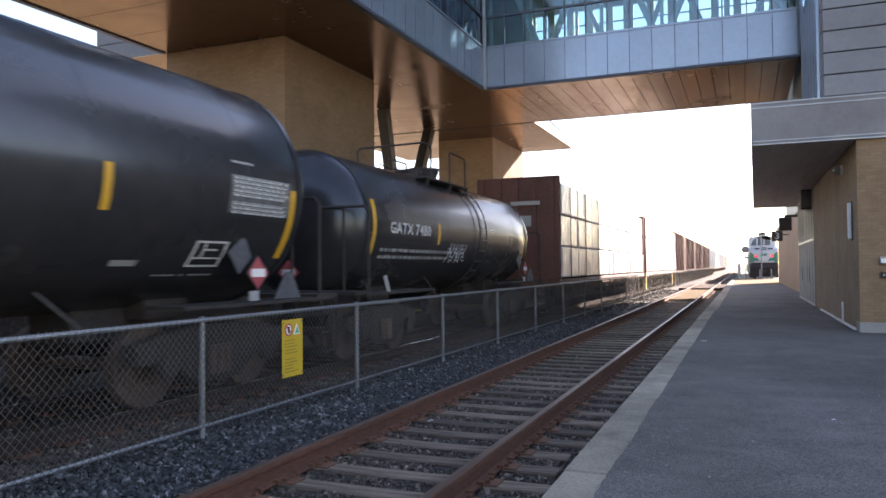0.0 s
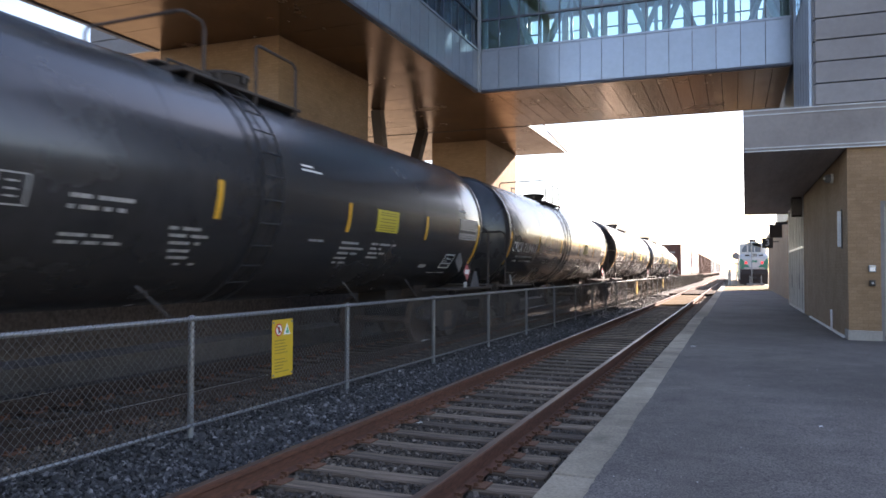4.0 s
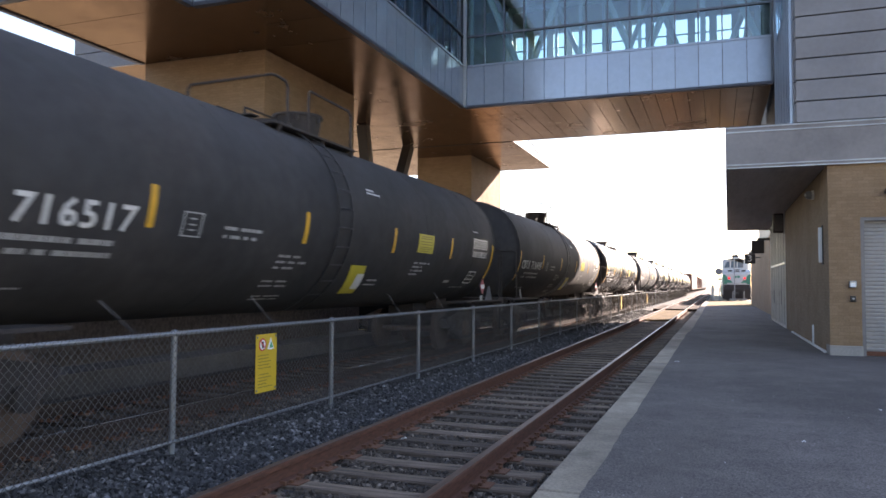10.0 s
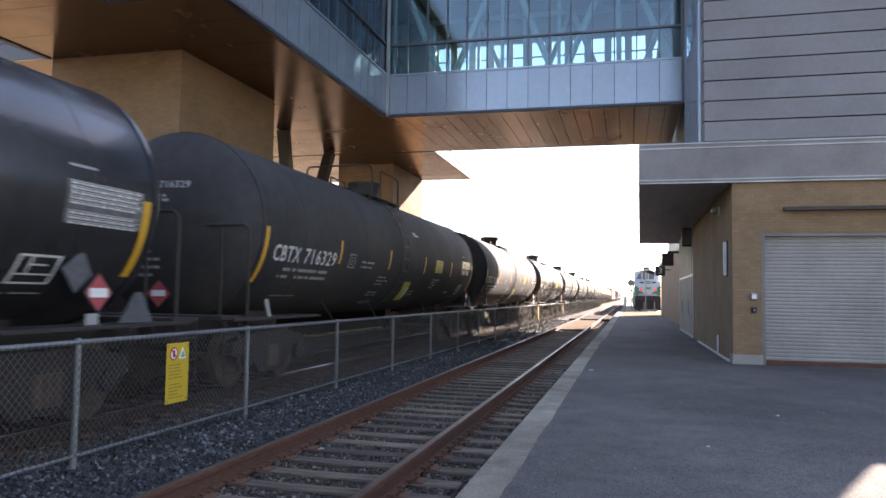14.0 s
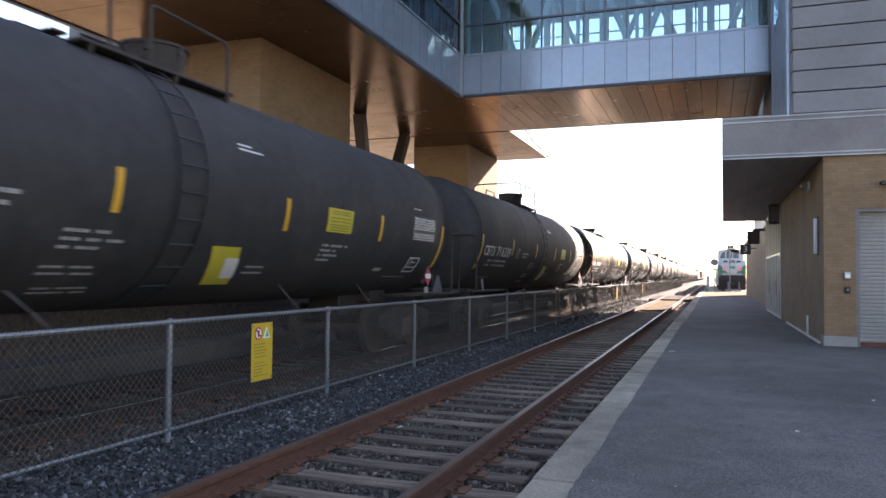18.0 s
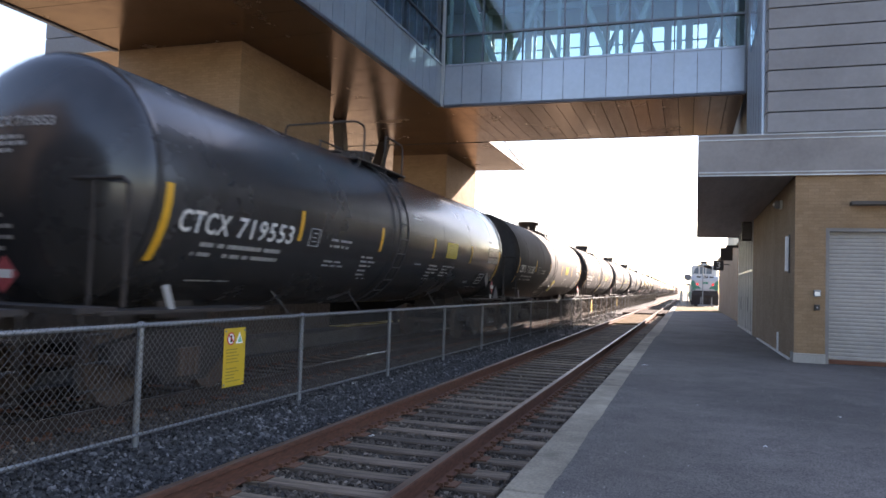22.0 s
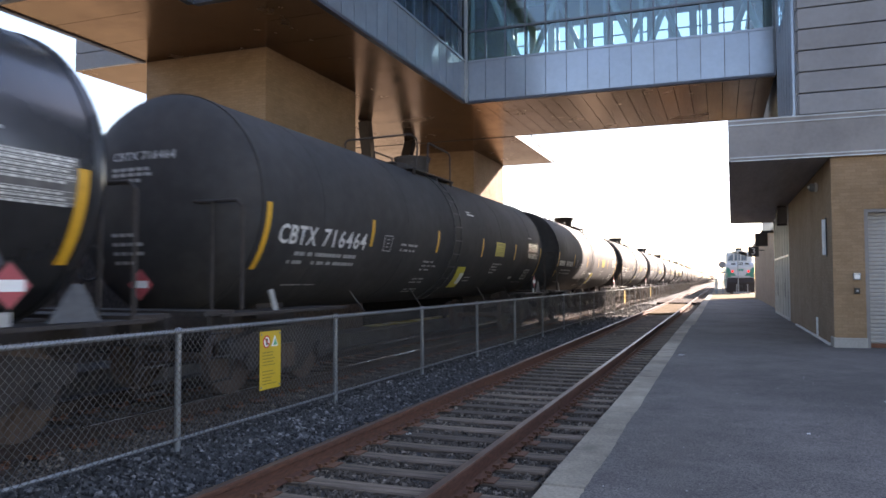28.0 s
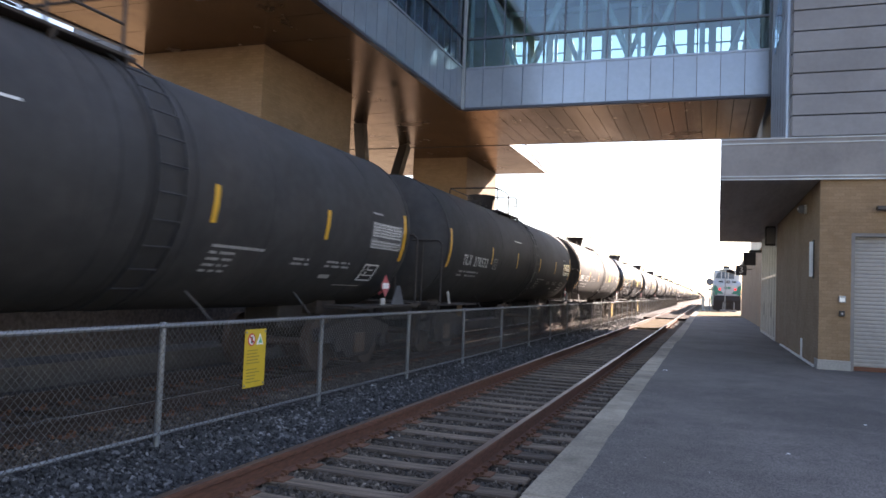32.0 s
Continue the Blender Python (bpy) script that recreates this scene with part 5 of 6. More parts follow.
            part("brake_wheel", pipe_run(bmesh.new(), [(-0.9 + 0.24 * math.cos(0.5236 * k), -half - 0.5, 1.75 + 0.24 * math.sin(0.5236 * k)) for k in range(13)], 0.016, 6), "black_paint", car)
    part("air_reservoir", smooth_bar((-0.6, -half + 0.1, 0.95), (-0.6, -half + 1.3, 0.95), 0.22), "under", car)
    couplers(car, end)
    return car


def text_on_tank(words, y, angle, height, car, width, mat="letter"):
    """White stencilled marks bent round the tank's side."""
    cu = bpy.data.curves.new("reporting_mark", "FONT")
    cu.body, cu.size, cu.align_x, cu.align_y, cu.resolution_u = words, height, "LEFT", "CENTER", 2
    cu.offset, cu.space_character = 0.006, 1.12
    tmp = bpy.data.objects.new("reporting_mark", cu)
    scene.collection.objects.link(tmp)
    bpy.context.view_layer.update()
    me = bpy.data.meshes.new_from_object(tmp.evaluated_get(bpy.context.evaluated_depsgraph_get()))
    bpy.data.objects.remove(tmp)
    wide = max(v.co.x for v in me.vertices)
    for v in me.vertices:
        v.co.x *= width / wide
        a = radians(LIFT + angle) + v.co.y / TANK_R
        v.co = ((TANK_R + 0.005) * math.cos(a), y + v.co.x, TANK_Z + (TANK_R + 0.005) * math.sin(a))
    me.materials.clear()
    me.materials.append(M[mat])
    ob = new("reporting_mark", me)
    ob.parent = car
    return ob


def text_on_head(words, car):
    """The same mark, small, across the tank's rear head."""
    cu = bpy.data.curves.new("head_mark", "FONT")
    cu.body, cu.size, cu.align_x, cu.align_y, cu.resolution_u, cu.offset = words, 0.15, "LEFT", "CENTER", 2, 0.004
    tmp = bpy.data.objects.new("head_mark", cu)
    scene.collection.objects.link(tmp)
    bpy.context.view_layer.update()
    me = bpy.data.meshes.new_from_object(tmp.evaluated_get(bpy.context.evaluated_depsgraph_get()))
    bpy.data.objects.remove(tmp)
    wide = max(v.co.x for v in me.vertices)
    for v in me.vertices:
        x, z = -0.52 + v.co.x * 1.02 / wide, 3.12 + v.co.y
        d = (x * x + (z - TANK_Z) ** 2) / TANK_R ** 2
        v.co = (x, -SHELL - 0.56 * math.sqrt(max(0.0, 1 - d)) - 0.012, z)
    me.materials.clear()
    me.materials.append(M["pale_letter"])
    ob = new("head_mark", me)
    ob.parent = car
    return ob


def tank_markings(car, kind):
    """Stripes, stencilled lines and decals along the platform side and on the heads."""
    tank = car.children[0]
    shiny, far_ladder = kind.startswith("gloss"), kind.endswith("_b")
    up = 2.6 if kind == "plain" else 0.0
    for y in (-7.62, 7.63) if shiny else (-7.57, 7.57) if kind == "plain" else (-7.68, 7.68):
        part("end_stripe", patched(y - 0.065, y + 0.065, *((-25.5, 8.5) if kind == "plain" else (-38.3, -2.4))), "stripe", tank, "long yellow reflective stripe")
    for y in (-4.14, -1.34, 1.85, 4.58) if kind == "plain" else (-4.60, -1.53, 1.54, 4.60):
        part("stripe", patched(y - 0.05, y + 0.05, up - 20, up - 2.6), "stripe", tank, "short yellow reflective stripe")
    rnd = random.Random(5)
    def line(y0, y1, a, h=2.2, mat="pale_letter"):
        y = y0
        bm = bmesh.new()
        while y < y1 - 0.05:
            w = min(rnd.uniform(0.05, 0.16), y1 - y)
            shell_patch(bm, y, y + w, a - h / 2, a + h / 2)
            y += w + (0.014 if rnd.random() < 0.8 else 0.08)
        tagged(part("stencil_line", bm, mat, tank, "faded white stencil line"), kind="stuff")
    if kind == "plain":
        line(-6.55, -5.0, -28, 1.8)
        line(-6.6, -6.2, -32, 1.8)
        line(-6.0, -5.0, -32, 1.8)
    else:
        line(-6.85, -5.0, -27.8, 2.3)
        line(-6.95, -6.45, -33, 2.2)
        line(-6.3, -4.98, -33, 2.2)
        line(-6.7, -5.7, -49, 1.0)
    # small framed decal
    bm = bmesh.new()
    f = -4.30 if shiny else -3.92 if kind == "plain" else -4.11
    for a, b, c, d in ((f, f + 0.33, -22.3, -21.7), (f, f + 0.33, -11.9, -11.3), (f, f + 0.025, -21.7, -11.9), (f + 0.305, f + 0.33, -21.7, -11.9)):
        shell_patch(bm, a, b, c, d)
    for a in (-14.2, -16.8, -19.2):
        shell_patch(bm, f + 0.11, f + 0.22, a - 0.35, a + 0.35)
    part("framed_decal", bm, "pale_letter", tank)
    if kind != "plain":
        line(f + 0.75, f + 1.60, -16.5, 1.6)
        line(f + 0.75, f + 1.42, -20.5, 1.6)
    if shiny:
        line(f + 0.75, f + 1.35, -31, 1.4)
        line(f + 0.75, f + 1.5, -34, 1.4)
        for k, a in enumerate((-25.5, -28.8, -32.2, -36, -39.5)):
            line(-2.22 + 0.04 * k, (-1.62, -1.55, -1.66, -1.72, -1.74)[k], a, 1.5)
        line(-1.9, -1.78, -43, 1.2)
        line(-1.65, -1.55, -43, 1.2)
    elif kind == "matte_b":
        line(-1.05, -0.75, -42, 1.2)
        line(-1.1, -0.55, -45, 1.2)
        for a in (-29, -32.5, -36, -46):
            line(1.1, 1.65, a, 1.3)
    elif kind == "matte":
        for k, a in enumerate((-28, -31.5, -35)):
            line(-2.05, (-1.5, -1.25, -1.5)[k], a, 1.4)
        for a in (-44, -47.5):
            line(-2.1, -1.25 + a * 0.004, a, 1.3)
        for a in (-56, -59):
            line(-2.0, -1.3, a, 1.3)
    d, a = (-1.04, 14.5 if shiny else 16.5) if far_ladder else (0.22, 12.8) if shiny else (0.50, 19.6)
    if kind == "plain":
        part("stencil_line", patched(-1.64, -0.79, 12.8, 13.9), "letter", tank)
    else:
        part("stencil_line", patched(d, d + 0.30, a, a + 1.1), "letter", tank)
        part("stencil_line", patched(d, d + 0.52, a - 2.4, a - 1.3), "letter", tank)
    # yellow panel with dark lines, stencil lines below
    if kind == "plain":
        for k, a in enumerate((-28, -31.5, -35, -38.5, -42)):
            line(2.0, 3.1 if not k else 2.5, a, 1.5)
        for a in (-31, -34):
            line(3.9, 4.4, a, 1.5)
            line(4.9, 5.7, a, 1.5)
    else:
        p0, p1 = (2.47, 3.30) if shiny else (2.66, 3.48)
        yp = part("warning_panel", patched(p0, p1, -17.6, -3.4, lift=0.006), "decal_yellow", tank, "yellow warning panel")
        for a in (-5.2, -6.6, -9.0, -11.0, -13.2, -14.6, -16.2):
            part("panel_line", patched(p0 + 0.1, p1 - 0.1, a - 0.35, a + 0.25, lift=0.009), "faded_line", yp)
        for k, a in enumerate((-26, -29.2, -32.4, -35.6)):
            line(p0 + 0.03, p0 + (0.95, 0.5, 0.62, 0.42)[k], a, 1.5)
    if shiny:
        for k, a in enumerate((-26.5, -30, -33.4, -36.8, -40.2)):
            line(1.50, (2.1, 2.25, 2.15, 1.9, 1.9)[k], a, 1.5)
        line(0.55, 0.95, -26.5, 1.4)
    # data block
    b0, b1, b2 = (6.40, 7.54, 1.0) if shiny else (6.16, 7.44, -0.8) if kind == "plain" else (6.08, 7.24, 1.4)
    # grey patch paints the sky's reflection behind the data lines
    part("data_panel", patched(b0 - 0.03, b1 + 0.03, b2 - 17.3, b2, lift=0.002), "data_panel", tank, "grey backing painted as the sky sheen behind the data lines")
    db = bmesh.new()
    for k in range(9):
        if k == 5:
            continue
        a = b2 - 0.4 - k * 1.95
        shell_patch(db, b0, b1, a - 0.18, a + 0.02)
        y = b0 + 0.03
        while y < b1 - 0.1:
            w = rnd.uniform(0.04, 0.12)
            shell_patch(db, y, min(y + w, b1 - 0.02), a - 1.35, a - 0.55)
            y += w + 0.035
    part("data_block", db, "letter", tank, "block of white test data lines")
    part("stencil_line", patched(b0, b0 + 0.40, b2 + 5.2, b2 + 6.3), "pale_letter", tank)
    fr = bmesh.new()
    c0 = 6.00 if shiny else 6.27
    for a, b, c, d in ((c0, c0 + 0.55, -43.6, -42.6), (c0, c0 + 0.55, -31, -30), (c0, c0 + 0.04, -43.6, -30), (c0 + 0.51, c0 + 0.55, -43.6, -30), (c0 + 0.04, c0 + 0.51, -39.2, -38.4), (c0 + 0.16, c0 + 0.19, -38.4, -31), (c0 + 0.16, c0 + 0.40, -34.8, -34)):
        shell_patch(fr, a, b, c, d)
    part("card_frame", fr, "letter", tank, "white card frame")
    part("plate", patched(4.92, 5.26, -43.2, -40.2), "pale_letter", tank)
    line(5.6, 6.6, -48.5, 0.8)
    if kind == "matte":
        dc = part("slanted_decal", patched(0.42, 0.98, -55, -30.8, lean=-0.27), "decal_yellow", tank, "yellow and white slanted decal")
        part("decal_field", patched(0.66, 0.93, -50, -37, lift=0.008, lean=-0.14), "letter", dc)
        line(1.05, 1.45, -42, 1.3)
        line(1.05, 1.5, -46, 1.3)
    # lines on both heads
    for s in (-1, 1):
        for k, (z, w) in enumerate(((2.95, 0.62), (2.88, 0.7), (2.8, 0.5), (2.1, 0.4), (1.98, 0.55), (1.86, 0.55), (1.74, 0.4))):
            h = 0.022
            bm = bmesh.new()
            x = -0.5
            while x < -0.5 + w:
                q = min(x + 0.11, -0.5 + w)
                vs = []
                for px, pz in ((x, z - h), (q, z - h), (q, z + h), (x, z + h)):
                    d = (px * px + (pz - TANK_Z) ** 2) / TANK_R ** 2
                    vs.append(bm.verts.new((-s * px, s * (SHELL + 0.56 * math.sqrt(max(0.0, 1 - d)) + 0.012), pz)))
                bm.faces.new(vs)
                x += 0.14
            part("head_line", bm, "pale_letter", tank, "faded white line on the tank head")


def tank_cars():
    gloss = tank_car_base("tank_car", "tank_gloss", "glossy black tank car with yellow stripes and white stencilled marks", True, SHELL, GLOSS / 2, -0.58, bands=(-0.95, -0.22))
    tank_markings(gloss, "gloss")
    matte = tank_car_base("tank_car", "tank_matte", "dull black tank car with yellow stripes and white stencilled marks", False, SHELL, MATTE / 2, -0.50, 0.55)
    tank_markings(matte, "matte")
    plain = tank_car_base("tank_car", "tank_matte", "dull black tank car with yellow stripes and few white marks", False, 7.74, PLAIN / 2, 1.0, -0.55, (0.35, 0.75, 1.5))
    tank_markings(plain, "plain")
    mirror = tank_car_base("tank_car", "tank_gloss", "glossy black tank car with its ladder past the middle", True, SHELL, GLOSS / 2, 0.30, -0.60, (-0.05, 0.65))
    tank_markings(mirror, "gloss_b")
    dull = tank_car_base("tank_car", "tank_matte", "dull black tank car with its ladder past the middle", False, SHELL, MATTE / 2, 0.22, -0.60)
    tank_markings(dull, "matte_b")
    # number along the train, finish, marks
    cars = [(1, 0, "CTCX 719415"), (2, 0, "CTCX 719607"), (3, 0, "CTCX 719417"), (4, 0, ""), (5, 0, "CTCX 719386"), (6, 1, "CBTX 716343"),
            (7, 0, "CTCX 719576"), (8, 1, "CBTX 716495"), (9, 1, "CBTX 716517"), (10, 3, "CTCX 719562"), (11, 1, "CBTX 716502"),
            (12, 1, "CBTX 716329"), (13, 0, "CTCX 719678"), (14, 0, ""), (15, 1, "CBTX 716339"), (16, 1, "CBTX 716486"), (17, 1, "CBTX 716387"),
            (18, 1, "CBTX 716385"), (19, 0, "CTCX 719553"), (20, 1, "CBTX 716480"), (21, 1, "CBTX 716355"), (22, 1, "CBTX 716482"),
            (23, 1, ""), (24, 1, "CBTX 716464"), (25, 3, "CTCX 719539"), (26, 4, "CBTX 716372"), (27, 2, "TILX 270532"), (28, 2, "")]
    used, place, last = set(), 0.57, 0.0
    for n, finish, words in cars:
        src = (gloss, matte, plain, mirror, dull)[finish]
        car = src if finish not in used else copy_thing(src, Matrix())
        used.add(finish)
        size = (GLOSS, MATTE, PLAIN, GLOSS, MATTE)[finish]
        if last:
            place -= (last + size) / 2
        last = size
        CARS.append((car, place + SLACK.get(n, 0.0), words))
    for car, _, words in CARS:
        if words:
            mark, number = words.split()
            if mark == "TILX":
                text_on_tank(mark, -6.54, -17, 0.36, car, 0.68)
                text_on_tank(number, -5.66, -17.5, 0.34, car, 1.20)
            else:
                text_on_tank(mark, -7.38, -18, 0.38, car, 1.0)
                text_on_tank(number, -6.21, -18, 0.38, car, 1.42)
            text_on_head(words, car)
        else:
            bm = bmesh.new()
            for k in range(10):
                if k != 4:
                    shell_patch(bm, -7.38 + k * 0.258, -7.19 + k * 0.258, -21.5, -14)
            part("reporting_mark", bm, "letter", car)


tank_cars()


def short_tank_car():
    """A shorter tank car coupled ahead."""
    global TANK_R, TANK_Z
    big, TANK_R, TANK_Z = (TANK_R, TANK_Z), 1.26, 2.28
    car = tank_car_base("tank_car", "tank_gloss", "short glossy black tank car with graffiti and white marks", True, 4.75, 5.85, 0.85, 0.35)
    tank = car.children[0]
    part("end_stripe", patched(-4.60, -4.48, -27, 16), "stripe", tank, "yellow reflective stripe")
    part("stripe", patched(-1.76, -1.66, -16, 3), "stripe", tank)
    part("end_stripe", patched(4.48, 4.60, -27, 16), "stripe", tank, "yellow reflective stripe")
    text_on_tank("GATX 7480", -3.95, -5, 0.28, car, 1.8)
    part("drawbar", boxed(-0.12, 0.12, 5.85, 7.5, 0.74, 1.0, 0.02), "under", car)
    rnd = random.Random(9)
    for a in (-23, -29):
        bm = bmesh.new()
        y = -4.2
        while y < -1.1:
            w = rnd.uniform(0.05, 0.2)
            shell_patch(bm, y, y + w, a - 1.4, a + 1.4)
            y += w + 0.05
        part("stencil_line", bm, "pale_letter", tank)
    gr = bmesh.new()
    for k in range(12):
        y = -1.1 + k * 0.09
        shell_patch(gr, y, y + 0.035, -34 + (k % 3) * 4, -14 - (k % 2) * 7, lean=0.12 * (-1) ** k)
        shell_patch(gr, y, y + 0.16, -20 - (k % 4) * 4, -18.6 - (k % 4) * 4)
    part("graffiti", gr, "loco_white", tank, "pale blue scrawl")
    TANK_R, TANK_Z = big
    CARS.append((car, 15.5, ""))


short_tank_car()


def flat_base(name, label, category, half, deck, end):
    car = thing(name, (0, 0, 0), label, category, "freight train")
    part("underframe", boxed(-1.4, 1.4, -half, half, deck - 0.28, deck, 0.02), "brown_car", car)
    part("centre_sill", boxed(-0.4, 0.4, -half, half, deck - 0.6, deck - 0.28), "brown_car", car)
    for s in (-1, 1):
        bogie(car, s * (half - 2.0))
    couplers(car, end)
    return car


def lumber_car():
    half, deck = 10.95, 1.1
    car = flat_base("lumber_car", "brown bulkhead flat car loaded with white-wrapped lumber", "freight car", half, deck, 11.35)
    for s in (-1, 1):
        y = s * (half - 0.12)
        b = part("bulkhead", boxed(-1.42, 1.42, y - 0.1, y + 0.1, deck, 4.5, 0.02), "brown_car", car, "dark brown end bulkhead")
        for k in range(5):
            x = -1.2 + k * 0.6
            part("stiffener", boxed(x - 0.06, x + 0.06, y - 0.06 + s * 0.12, y + 0.06 + s * 0.12, deck, 4.45), "brown_car", b)
        part("bulkhead_line", boxed(-0.2, 0.8, y + s * 0.20 - 0.004, y + s * 0.20 + 0.004, 3.55, 3.68), "pale_letter", b)
        part("bulkhead_line", boxed(-0.2, 0.5, y + s * 0.20 - 0.004, y + s * 0.20 + 0.004, 2.85, 3.2), "pale_letter", b)
    part("centre_beam", boxed(-0.06, 0.06, -half + 0.3, half - 0.3, deck, 4.35), "brown_car", car)
    part("top_chord", boxed(-0.35, 0.35, -half + 0.3, half - 0.3, 4.35, 4.5), "brown_car", car)
    rnd = random.Random(6)
    n = 8
    w = (2 * half - 0.9) / n
    for k in range(n):
        for j in range(3):
            for s in (-1, 1):
                y0 = -half + 0.45 + k * w
                z0 = deck + 0.05 + j * 1.06
                x0, x1 = sorted((s * 0.1, s * (1.38 + rnd.uniform(-0.03, 0.03))))
                part("lumber_pack", boxed(x0, x1, y0 + 0.03, y0 + w - 0.03, z0, z0 + 1.03, 0.04), "wrap", car)
    for k in range(n):
        y = -half + 0.45 + (k + 0.5) * w
        part("strap", boxed(1.405, 1.42, y - 0.03, y + 0.03, deck, 4.3), "dark_steel", car)
    return car


def box_car(name, mat, label, height=4.55, half=7.7):
    deck = 1.1
    car = flat_base(name, label, "freight car", half, deck, half + 0.45)
    body = part("body", boxed(-1.45, 1.45, -half + 0.05, half - 0.05, deck, height - 0.12, 0.03), mat, car)
    part("roof", prismed([(-1.48, height - 0.12), (1.48, height - 0.12), (0.9, height), (-0.9, height)], "y", -half, half), mat, car)
    for k in range(22):
        y = -half + 0.35 + k * (2 * half - 0.7) / 21
        if abs(y) > 1.5:
            for s in (1,):
                part("side_post", boxed(s * 1.48 - 0.04, s * 1.48 + 0.04, y - 0.05, y + 0.05, deck, height - 0.15), mat, body)
    for s in (-1, 1):
        dr = part("door", boxed(s * 1.50 - 0.035, s * 1.50 + 0.035, -1.45, 1.45, deck + 0.05, height - 0.3), mat, car)
        for y in (-0.7, 0.0, 0.7):
            part("door_rib", boxed(s * 1.54 - 0.02, s * 1.54 + 0.02, y - 0.04, y + 0.04, deck + 0.1, height - 0.35), mat, dr)
        part("end_ladder", pipe_run(bmesh.new(), [(1.5, s * (half - 0.3), deck), (1.5, s * (half - 0.3), height - 0.3)], 0.02), mat, car)
    return car


def leading_cars():
    """What runs ahead of the tank cars, far down the line."""
    y = 23.6
    a = lumber_car()
    order = [("l", 11.35), ("l", 11.35), ("b", 8.15), ("b", 8.15), ("b", 8.15), ("b", 8.15), ("g", 8.15), ("g", 8.15), ("l", 11.35), ("g", 8.15), ("g", 8.15), ("g", 8.15), ("g", 8.15), ("b", 8.15)]
    brown = box_car("box_car", "brown_car", "rust-brown ribbed box car")
    grey = box_car("box_car", "grey_car", "pale grey ribbed box car")
    src, used = {"l": a, "b": brown, "g": grey}, set()
    for kind, half in order:
        car = src[kind] if kind not in used else copy_thing(src[kind], Matrix())
        used.add(kind)
        CARS.append((car, y - 0.4 + half, ""))
        y += 2 * half


leading_cars()


# ---- the waiting commuter train ----
def locomotive():
    X, Y = 1.69, 78.5
    lo = thing("commuter_locomotive", (X, Y, -0.1), "white and green commuter locomotive with red marker lamps, standing", "locomotive")
    def p(name, bm, mat, parent=None, label=""):
        bm.transform(Matrix.Translation((X, Y, 0)))
        return part(name, bm, mat, parent or lo, label)
    p("nose", prismed([(0.0, 1.75), (0.0, 2.75), (0.12, 3.0), (0.5, 3.2), (1.0, 3.25), (1.0, 1.25), (0.1, 1.25)], "x", -1.28, 1.28), "loco_white")
    cab = [(-1.27, 1.25), (-1.27, 3.45), (-1.12, 3.92), (-0.75, 4.28), (-0.2, 4.45), (0.3, 4.42), (0.6, 4.2), (0.72, 3.9), (0.76, 3.3), (1.27, 3.12), (1.27, 1.25)]
    p("cab", prismed(cab, "y", 0.6, 3.8), "loco_white")
    p("cab_brow", prismed([(x * 0.97, z) for x, z in cab[3:8]] + [(0.68, 4.3), (-0.7, 4.3)], "y", 0.45, 0.6), "loco_white")
    p("body", boxed(-1.28, 1.28, 3.8, 19.0, 1.25, 4.4, 0.15), "loco_white")
    for x0, x1 in ((-1.15, -0.62), (-0.52, 0.02), (0.1, 0.62)):
        p("windscreen", prismed([(x0, 3.42), (x1, 3.42), (x1 - 0.02, 4.12), (x0 + (0.2 if x0 < -1 else 0.03), 4.12 if x0 > -1 else 3.95)], "y", 0.572, 0.59), "loco_glass", None, "dark windscreen pane")
    for s in (-1, 1):
        p("side_band", boxed(s * 1.29 - 0.01, s * 1.29 + 0.01, 1.0, 18.9, 1.3, 2.6), "loco_green")
        p("corner_band", prismed([(s * 1.275, 1.76), (s * 1.275, 2.74), (s * 1.12, 2.74), (s * 0.30, 1.84), (s * 0.30, 1.76)], "y", -0.012, -0.004), "loco_green", None, "green lower corner")
        p("marker_lamp", disc(bmesh.new(), (s * 0.72, -0.02, 2.35), (0, 1, 0), 0.10, 0.05, 18), "red_lamp", None, "lit red marker lamp")
        p("lamp_rim", disc(bmesh.new(), (s * 0.72, -0.008, 2.35), (0, 1, 0), 0.17, 0.02, 18), "grey_car")
        p("number_board", boxed(s * 0.62 - 0.2, s * 0.62 + 0.2, 0.06, 0.12, 3.02, 3.16), "dark_steel")
        p("step", boxed(s * 1.1 - 0.15, s * 1.1 + 0.15, -0.1, 0.4, 0.45, 1.2), "dark_steel")
        p("grab_iron", smooth_bar((s * 1.2, -0.06, 1.3), (s * 1.2, -0.06, 2.2), 0.02), "galv")
    p("headlamp_box", boxed(-0.24, 0.24, 0.04, 0.12, 2.98, 3.22), "dark_steel")
    for x in (-0.1, 0.1):
        p("headlamp", disc(bmesh.new(), (x, 0.03, 3.1), (0, 1, 0), 0.08, 0.03, 16), "grey_car")
    for x in (-0.28, 0.02):
        p("crest", prismed([(x, 2.38), (x + 0.26, 2.38), (x + 0.26, 2.6), (x, 2.6)], "y", -0.016, -0.006), "loco_green", None, "plain green crest")
    p("roof_horn", boxed(-0.4, 0.2, 1.2, 1.9, 4.4, 4.72, 0.05), "dark_steel")
    p("chin", boxed(-0.9, 0.9, -0.08, 0.1, 1.75, 1.9), "grey_car")
    p("pilot", prismed([(-0.15, 0.25), (-0.15, 1.2), (0.0, 1.72), (0.5, 1.72), (0.5, 0.25)], "x", -1.27, 1.27), "under", None, "dark grimy pilot")
    p("coupler", boxed(-0.15, 0.15, -0.6, 0.0, 0.7, 1.0, 0.03), "dark_steel")
    p("anticlimber", boxed(-1.2, 1.2, -0.3, 0.0, 1.2, 1.3), "dark_steel")
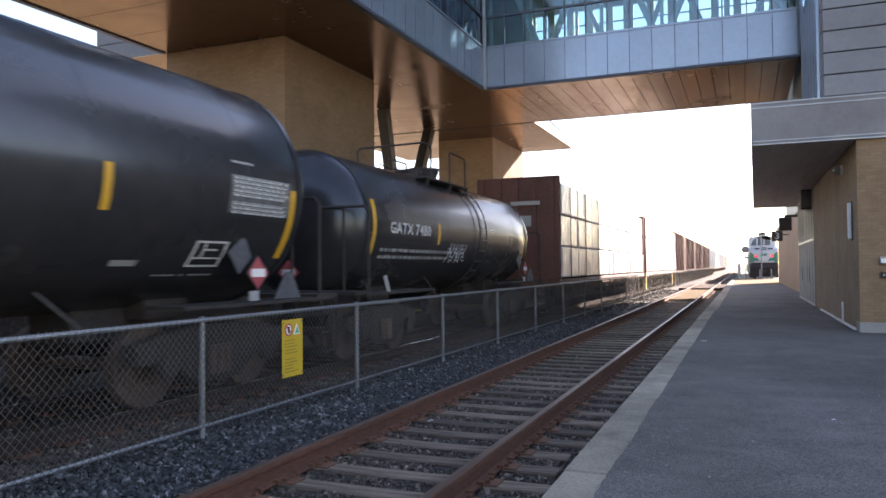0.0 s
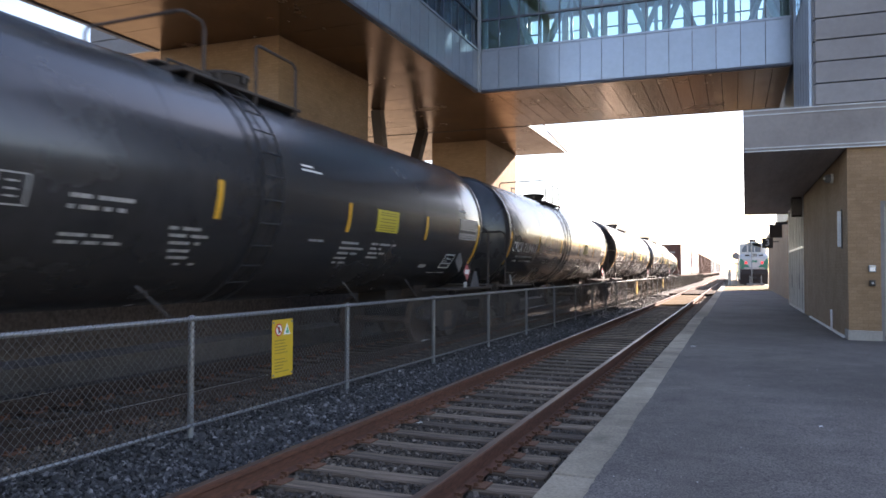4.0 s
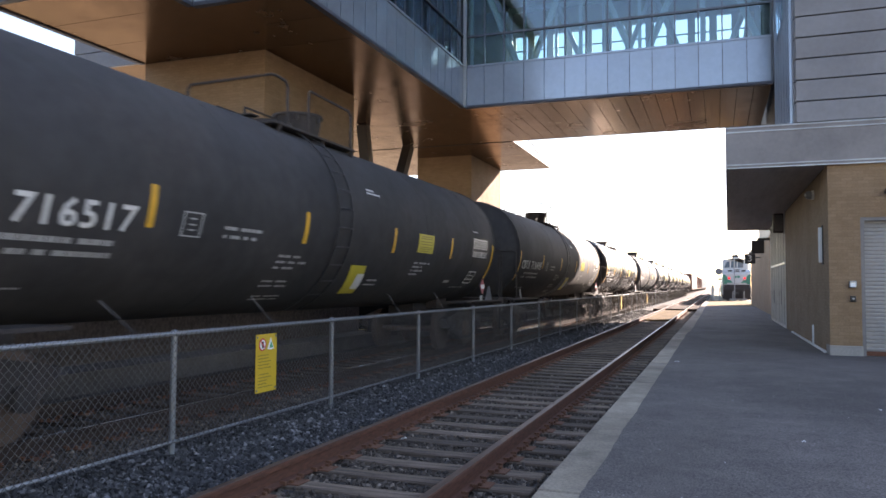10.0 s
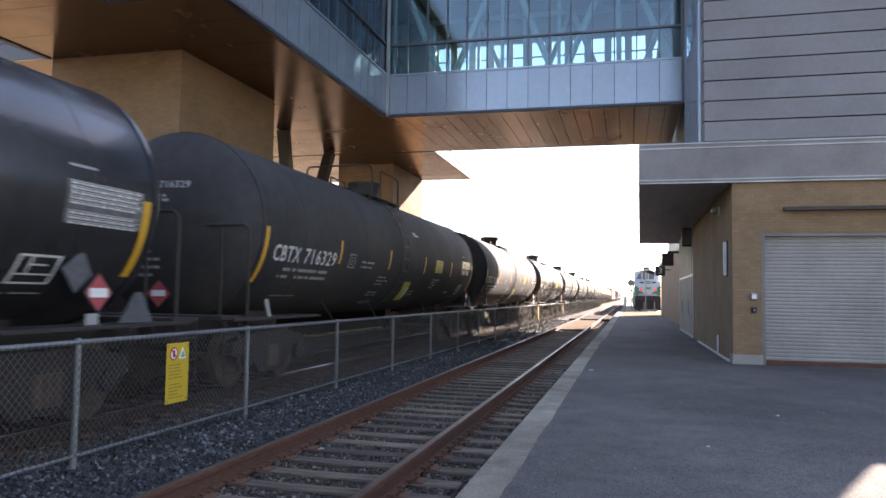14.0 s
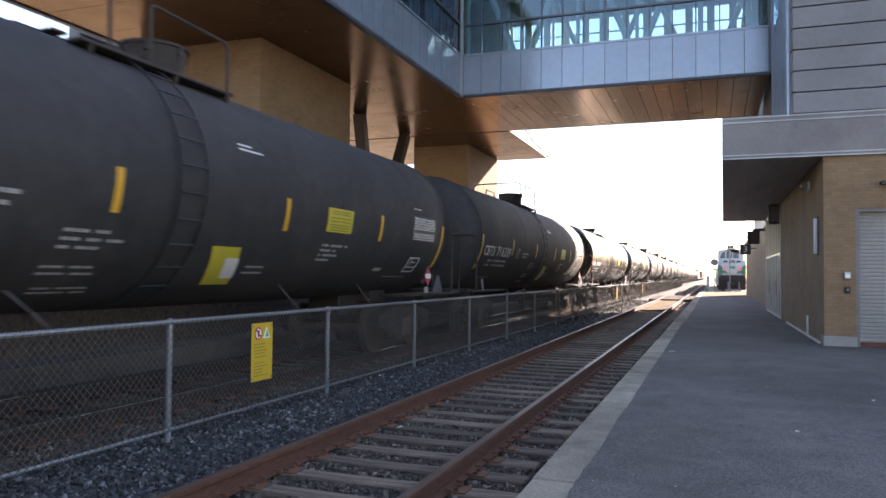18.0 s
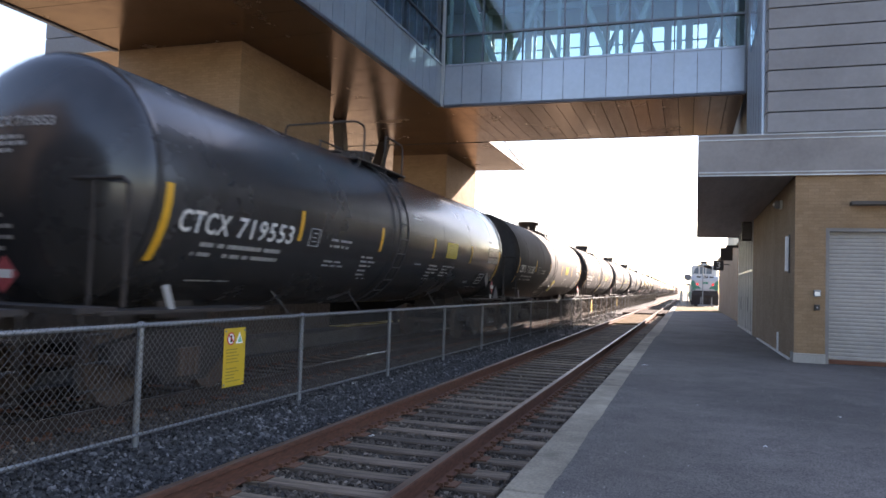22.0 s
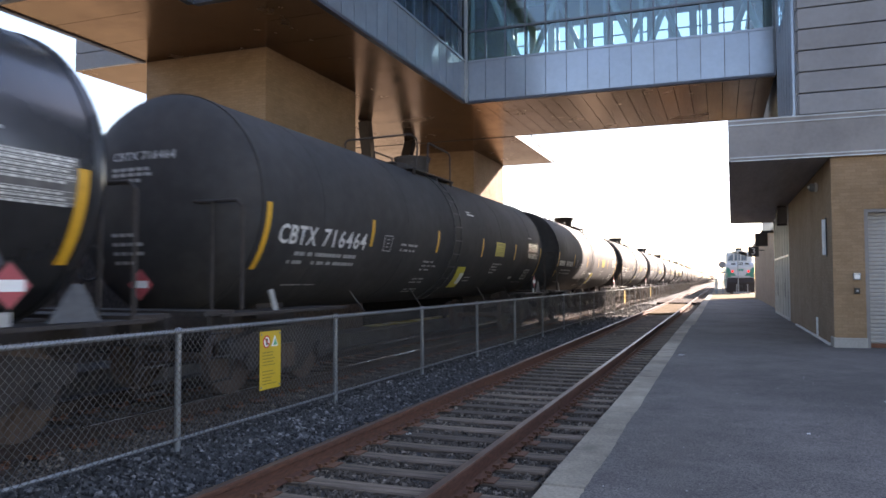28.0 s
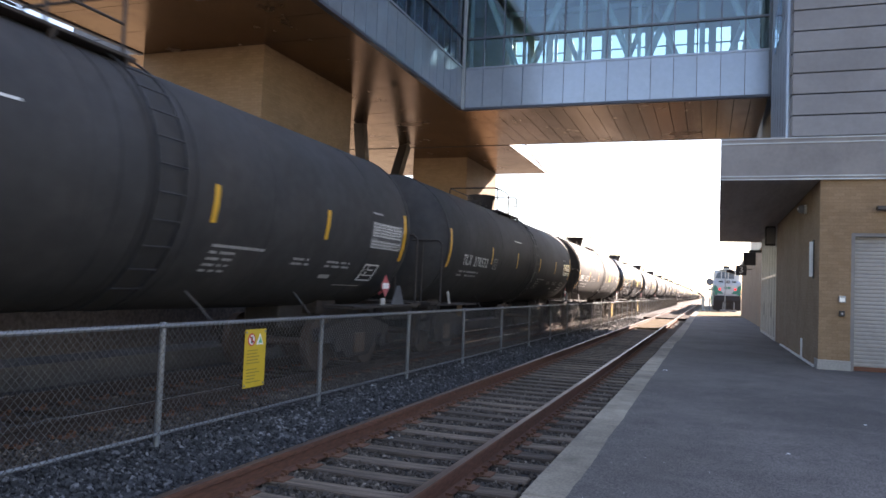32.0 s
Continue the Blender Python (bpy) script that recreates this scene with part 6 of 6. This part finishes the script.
    for x in (-0.5, 0.45, 0.65):
        p("air_hose", pipe_run(bmesh.new(), [(x, -0.16, 0.95), (x, -0.3, 0.6), (x + 0.08, -0.32, 0.4)], 0.03, 6), "black_paint")
    p("fuel_tank", boxed(-1.2, 1.2, 7.5, 12.5, 0.35, 1.25, 0.1), "dark_steel")
    for y in (3.0, 16.2):
        b = p("bogie", boxed(-1.1, 1.1, y - 1.8, y + 1.8, 0.45, 1.1, 0.05), "under")
        for dy in (-1.35, 1.35):
            for s in (-1, 1):
                smooth(p("wheel", disc(bmesh.new(), (s * 0.755, y + dy, 0.41), (1, 0, 0), 0.51, 0.13, 28), "wheel", b), 30)
    for k in range(3):
        c = thing("commuter_coach", (X, Y + 19.6 + k * 26, -0.1), "white and green double-deck commuter coach", "coach", "waiting train")
        y0 = Y + 19.6 + k * 26
        part("body", prismed([(X - 1.28, 0.5), (X + 1.28, 0.5), (X + 1.28, 3.5), (X + 1.0, 4.35), (X - 1.0, 4.35), (X - 1.28, 3.5)], "y", y0, y0 + 25.4), "loco_white", c)
        for s in (-1, 1):
            part("window_band", boxed(X + s * 1.29 - 0.01, X + s * 1.29 + 0.01, y0 + 2, y0 + 23, 2.9, 3.6), "loco_glass", c)
            part("green_band", boxed(X + s * 1.29 - 0.01, X + s * 1.29 + 0.01, y0 + 0.5, y0 + 25, 0.6, 1.6), "loco_green", c)
        for yy in (y0 + 3, y0 + 22):
            part("bogie", boxed(X - 1.2, X + 1.2, yy - 1.3, yy + 1.3, 0.0, 0.7), "under", c)
    return lo


locomotive()


def lineside():
    tr = thing("bay_track", (1.8, 79, -0.3), "bay track under the waiting train", "railway track", kind="structure")
    for s in (-1, 1):
        part("rail", prismed([(1.8 + s * 0.7525 + x, z - 0.1) for x, z in ((0.07, -0.17), (0.03, -0.1), (0.037, 0), (-0.037, 0), (-0.03, -0.1), (-0.07, -0.17))], "y", 78.05, 240), "rail_rust", tr)
    bf = thing("buffer_stop", (1.8, 78.2, 0.0), "pale steel rail-end frame before the waiting train", "buffer stop")
    for x in (1.3, 2.3):
        part("post", boxed(x - 0.05, x + 0.05, 77.2, 77.3, 0.13, 1.1), "galv", bf)
    part("beam", boxed(1.0, 2.6, 77.18, 77.32, 0.2, 0.36), "galv", bf)
    po = thing("pole", (1.46, 77.5, 0.13), "slender pale pole before the waiting locomotive", "pole")
    part("shaft", smooth_bar((1.46, 77.5, 0.13), (1.46, 77.5, 4.3), 0.05), "galv", po)
    sg = thing("track_sign", (0.05, 78.4, -0.4), "round grey track sign on a thin post", "sign")
    part("post", smooth_bar((0.05, 78.4, -0.4), (0.05, 78.4, 3.3), 0.045), "galv", sg)
    part("disc", disc(bmesh.new(), (0.02, 78.33, 3.02), (0, 1, 0), 0.36, 0.03, 8), "siding", sg)
    part("bar", boxed(-0.25, 0.3, 78.3, 78.33, 2.2, 2.32), "siding", sg)
    cb = thing("signal_cabinet", (-0.55, 77.2, 0.13), "pale grey lineside cabinet", "cabinet")
    part("case", boxed(-0.68, -0.42, 77.0, 77.4, 0.12, 1.6, 0.02), "panel", cb)
    part("cap", boxed(-0.72, -0.38, 76.95, 77.45, 1.6, 1.66), "fascia", cb)


lineside()


def motions():
    """The whole train draws away along the freight track, losing a little speed."""
    for car, y, _ in CARS:
        walk(car, [(t, pose(TRACK_B, y + 15.6501 * t - 0.00267 * t * t, 0)) for t in (0.0, 8.0, 16.0, 24.0, 32.0)])


railway_track(TRACK_A, "near_track", "railway track with rusty rails on weathered timber ties", -3.02, 130)
railway_track(TRACK_B, "freight_track", "freight railway track with rusty rails on timber ties", -3.2, 80, "rail_dark", "tie_dark", "rail_shine")
ballast_stones()
motions()
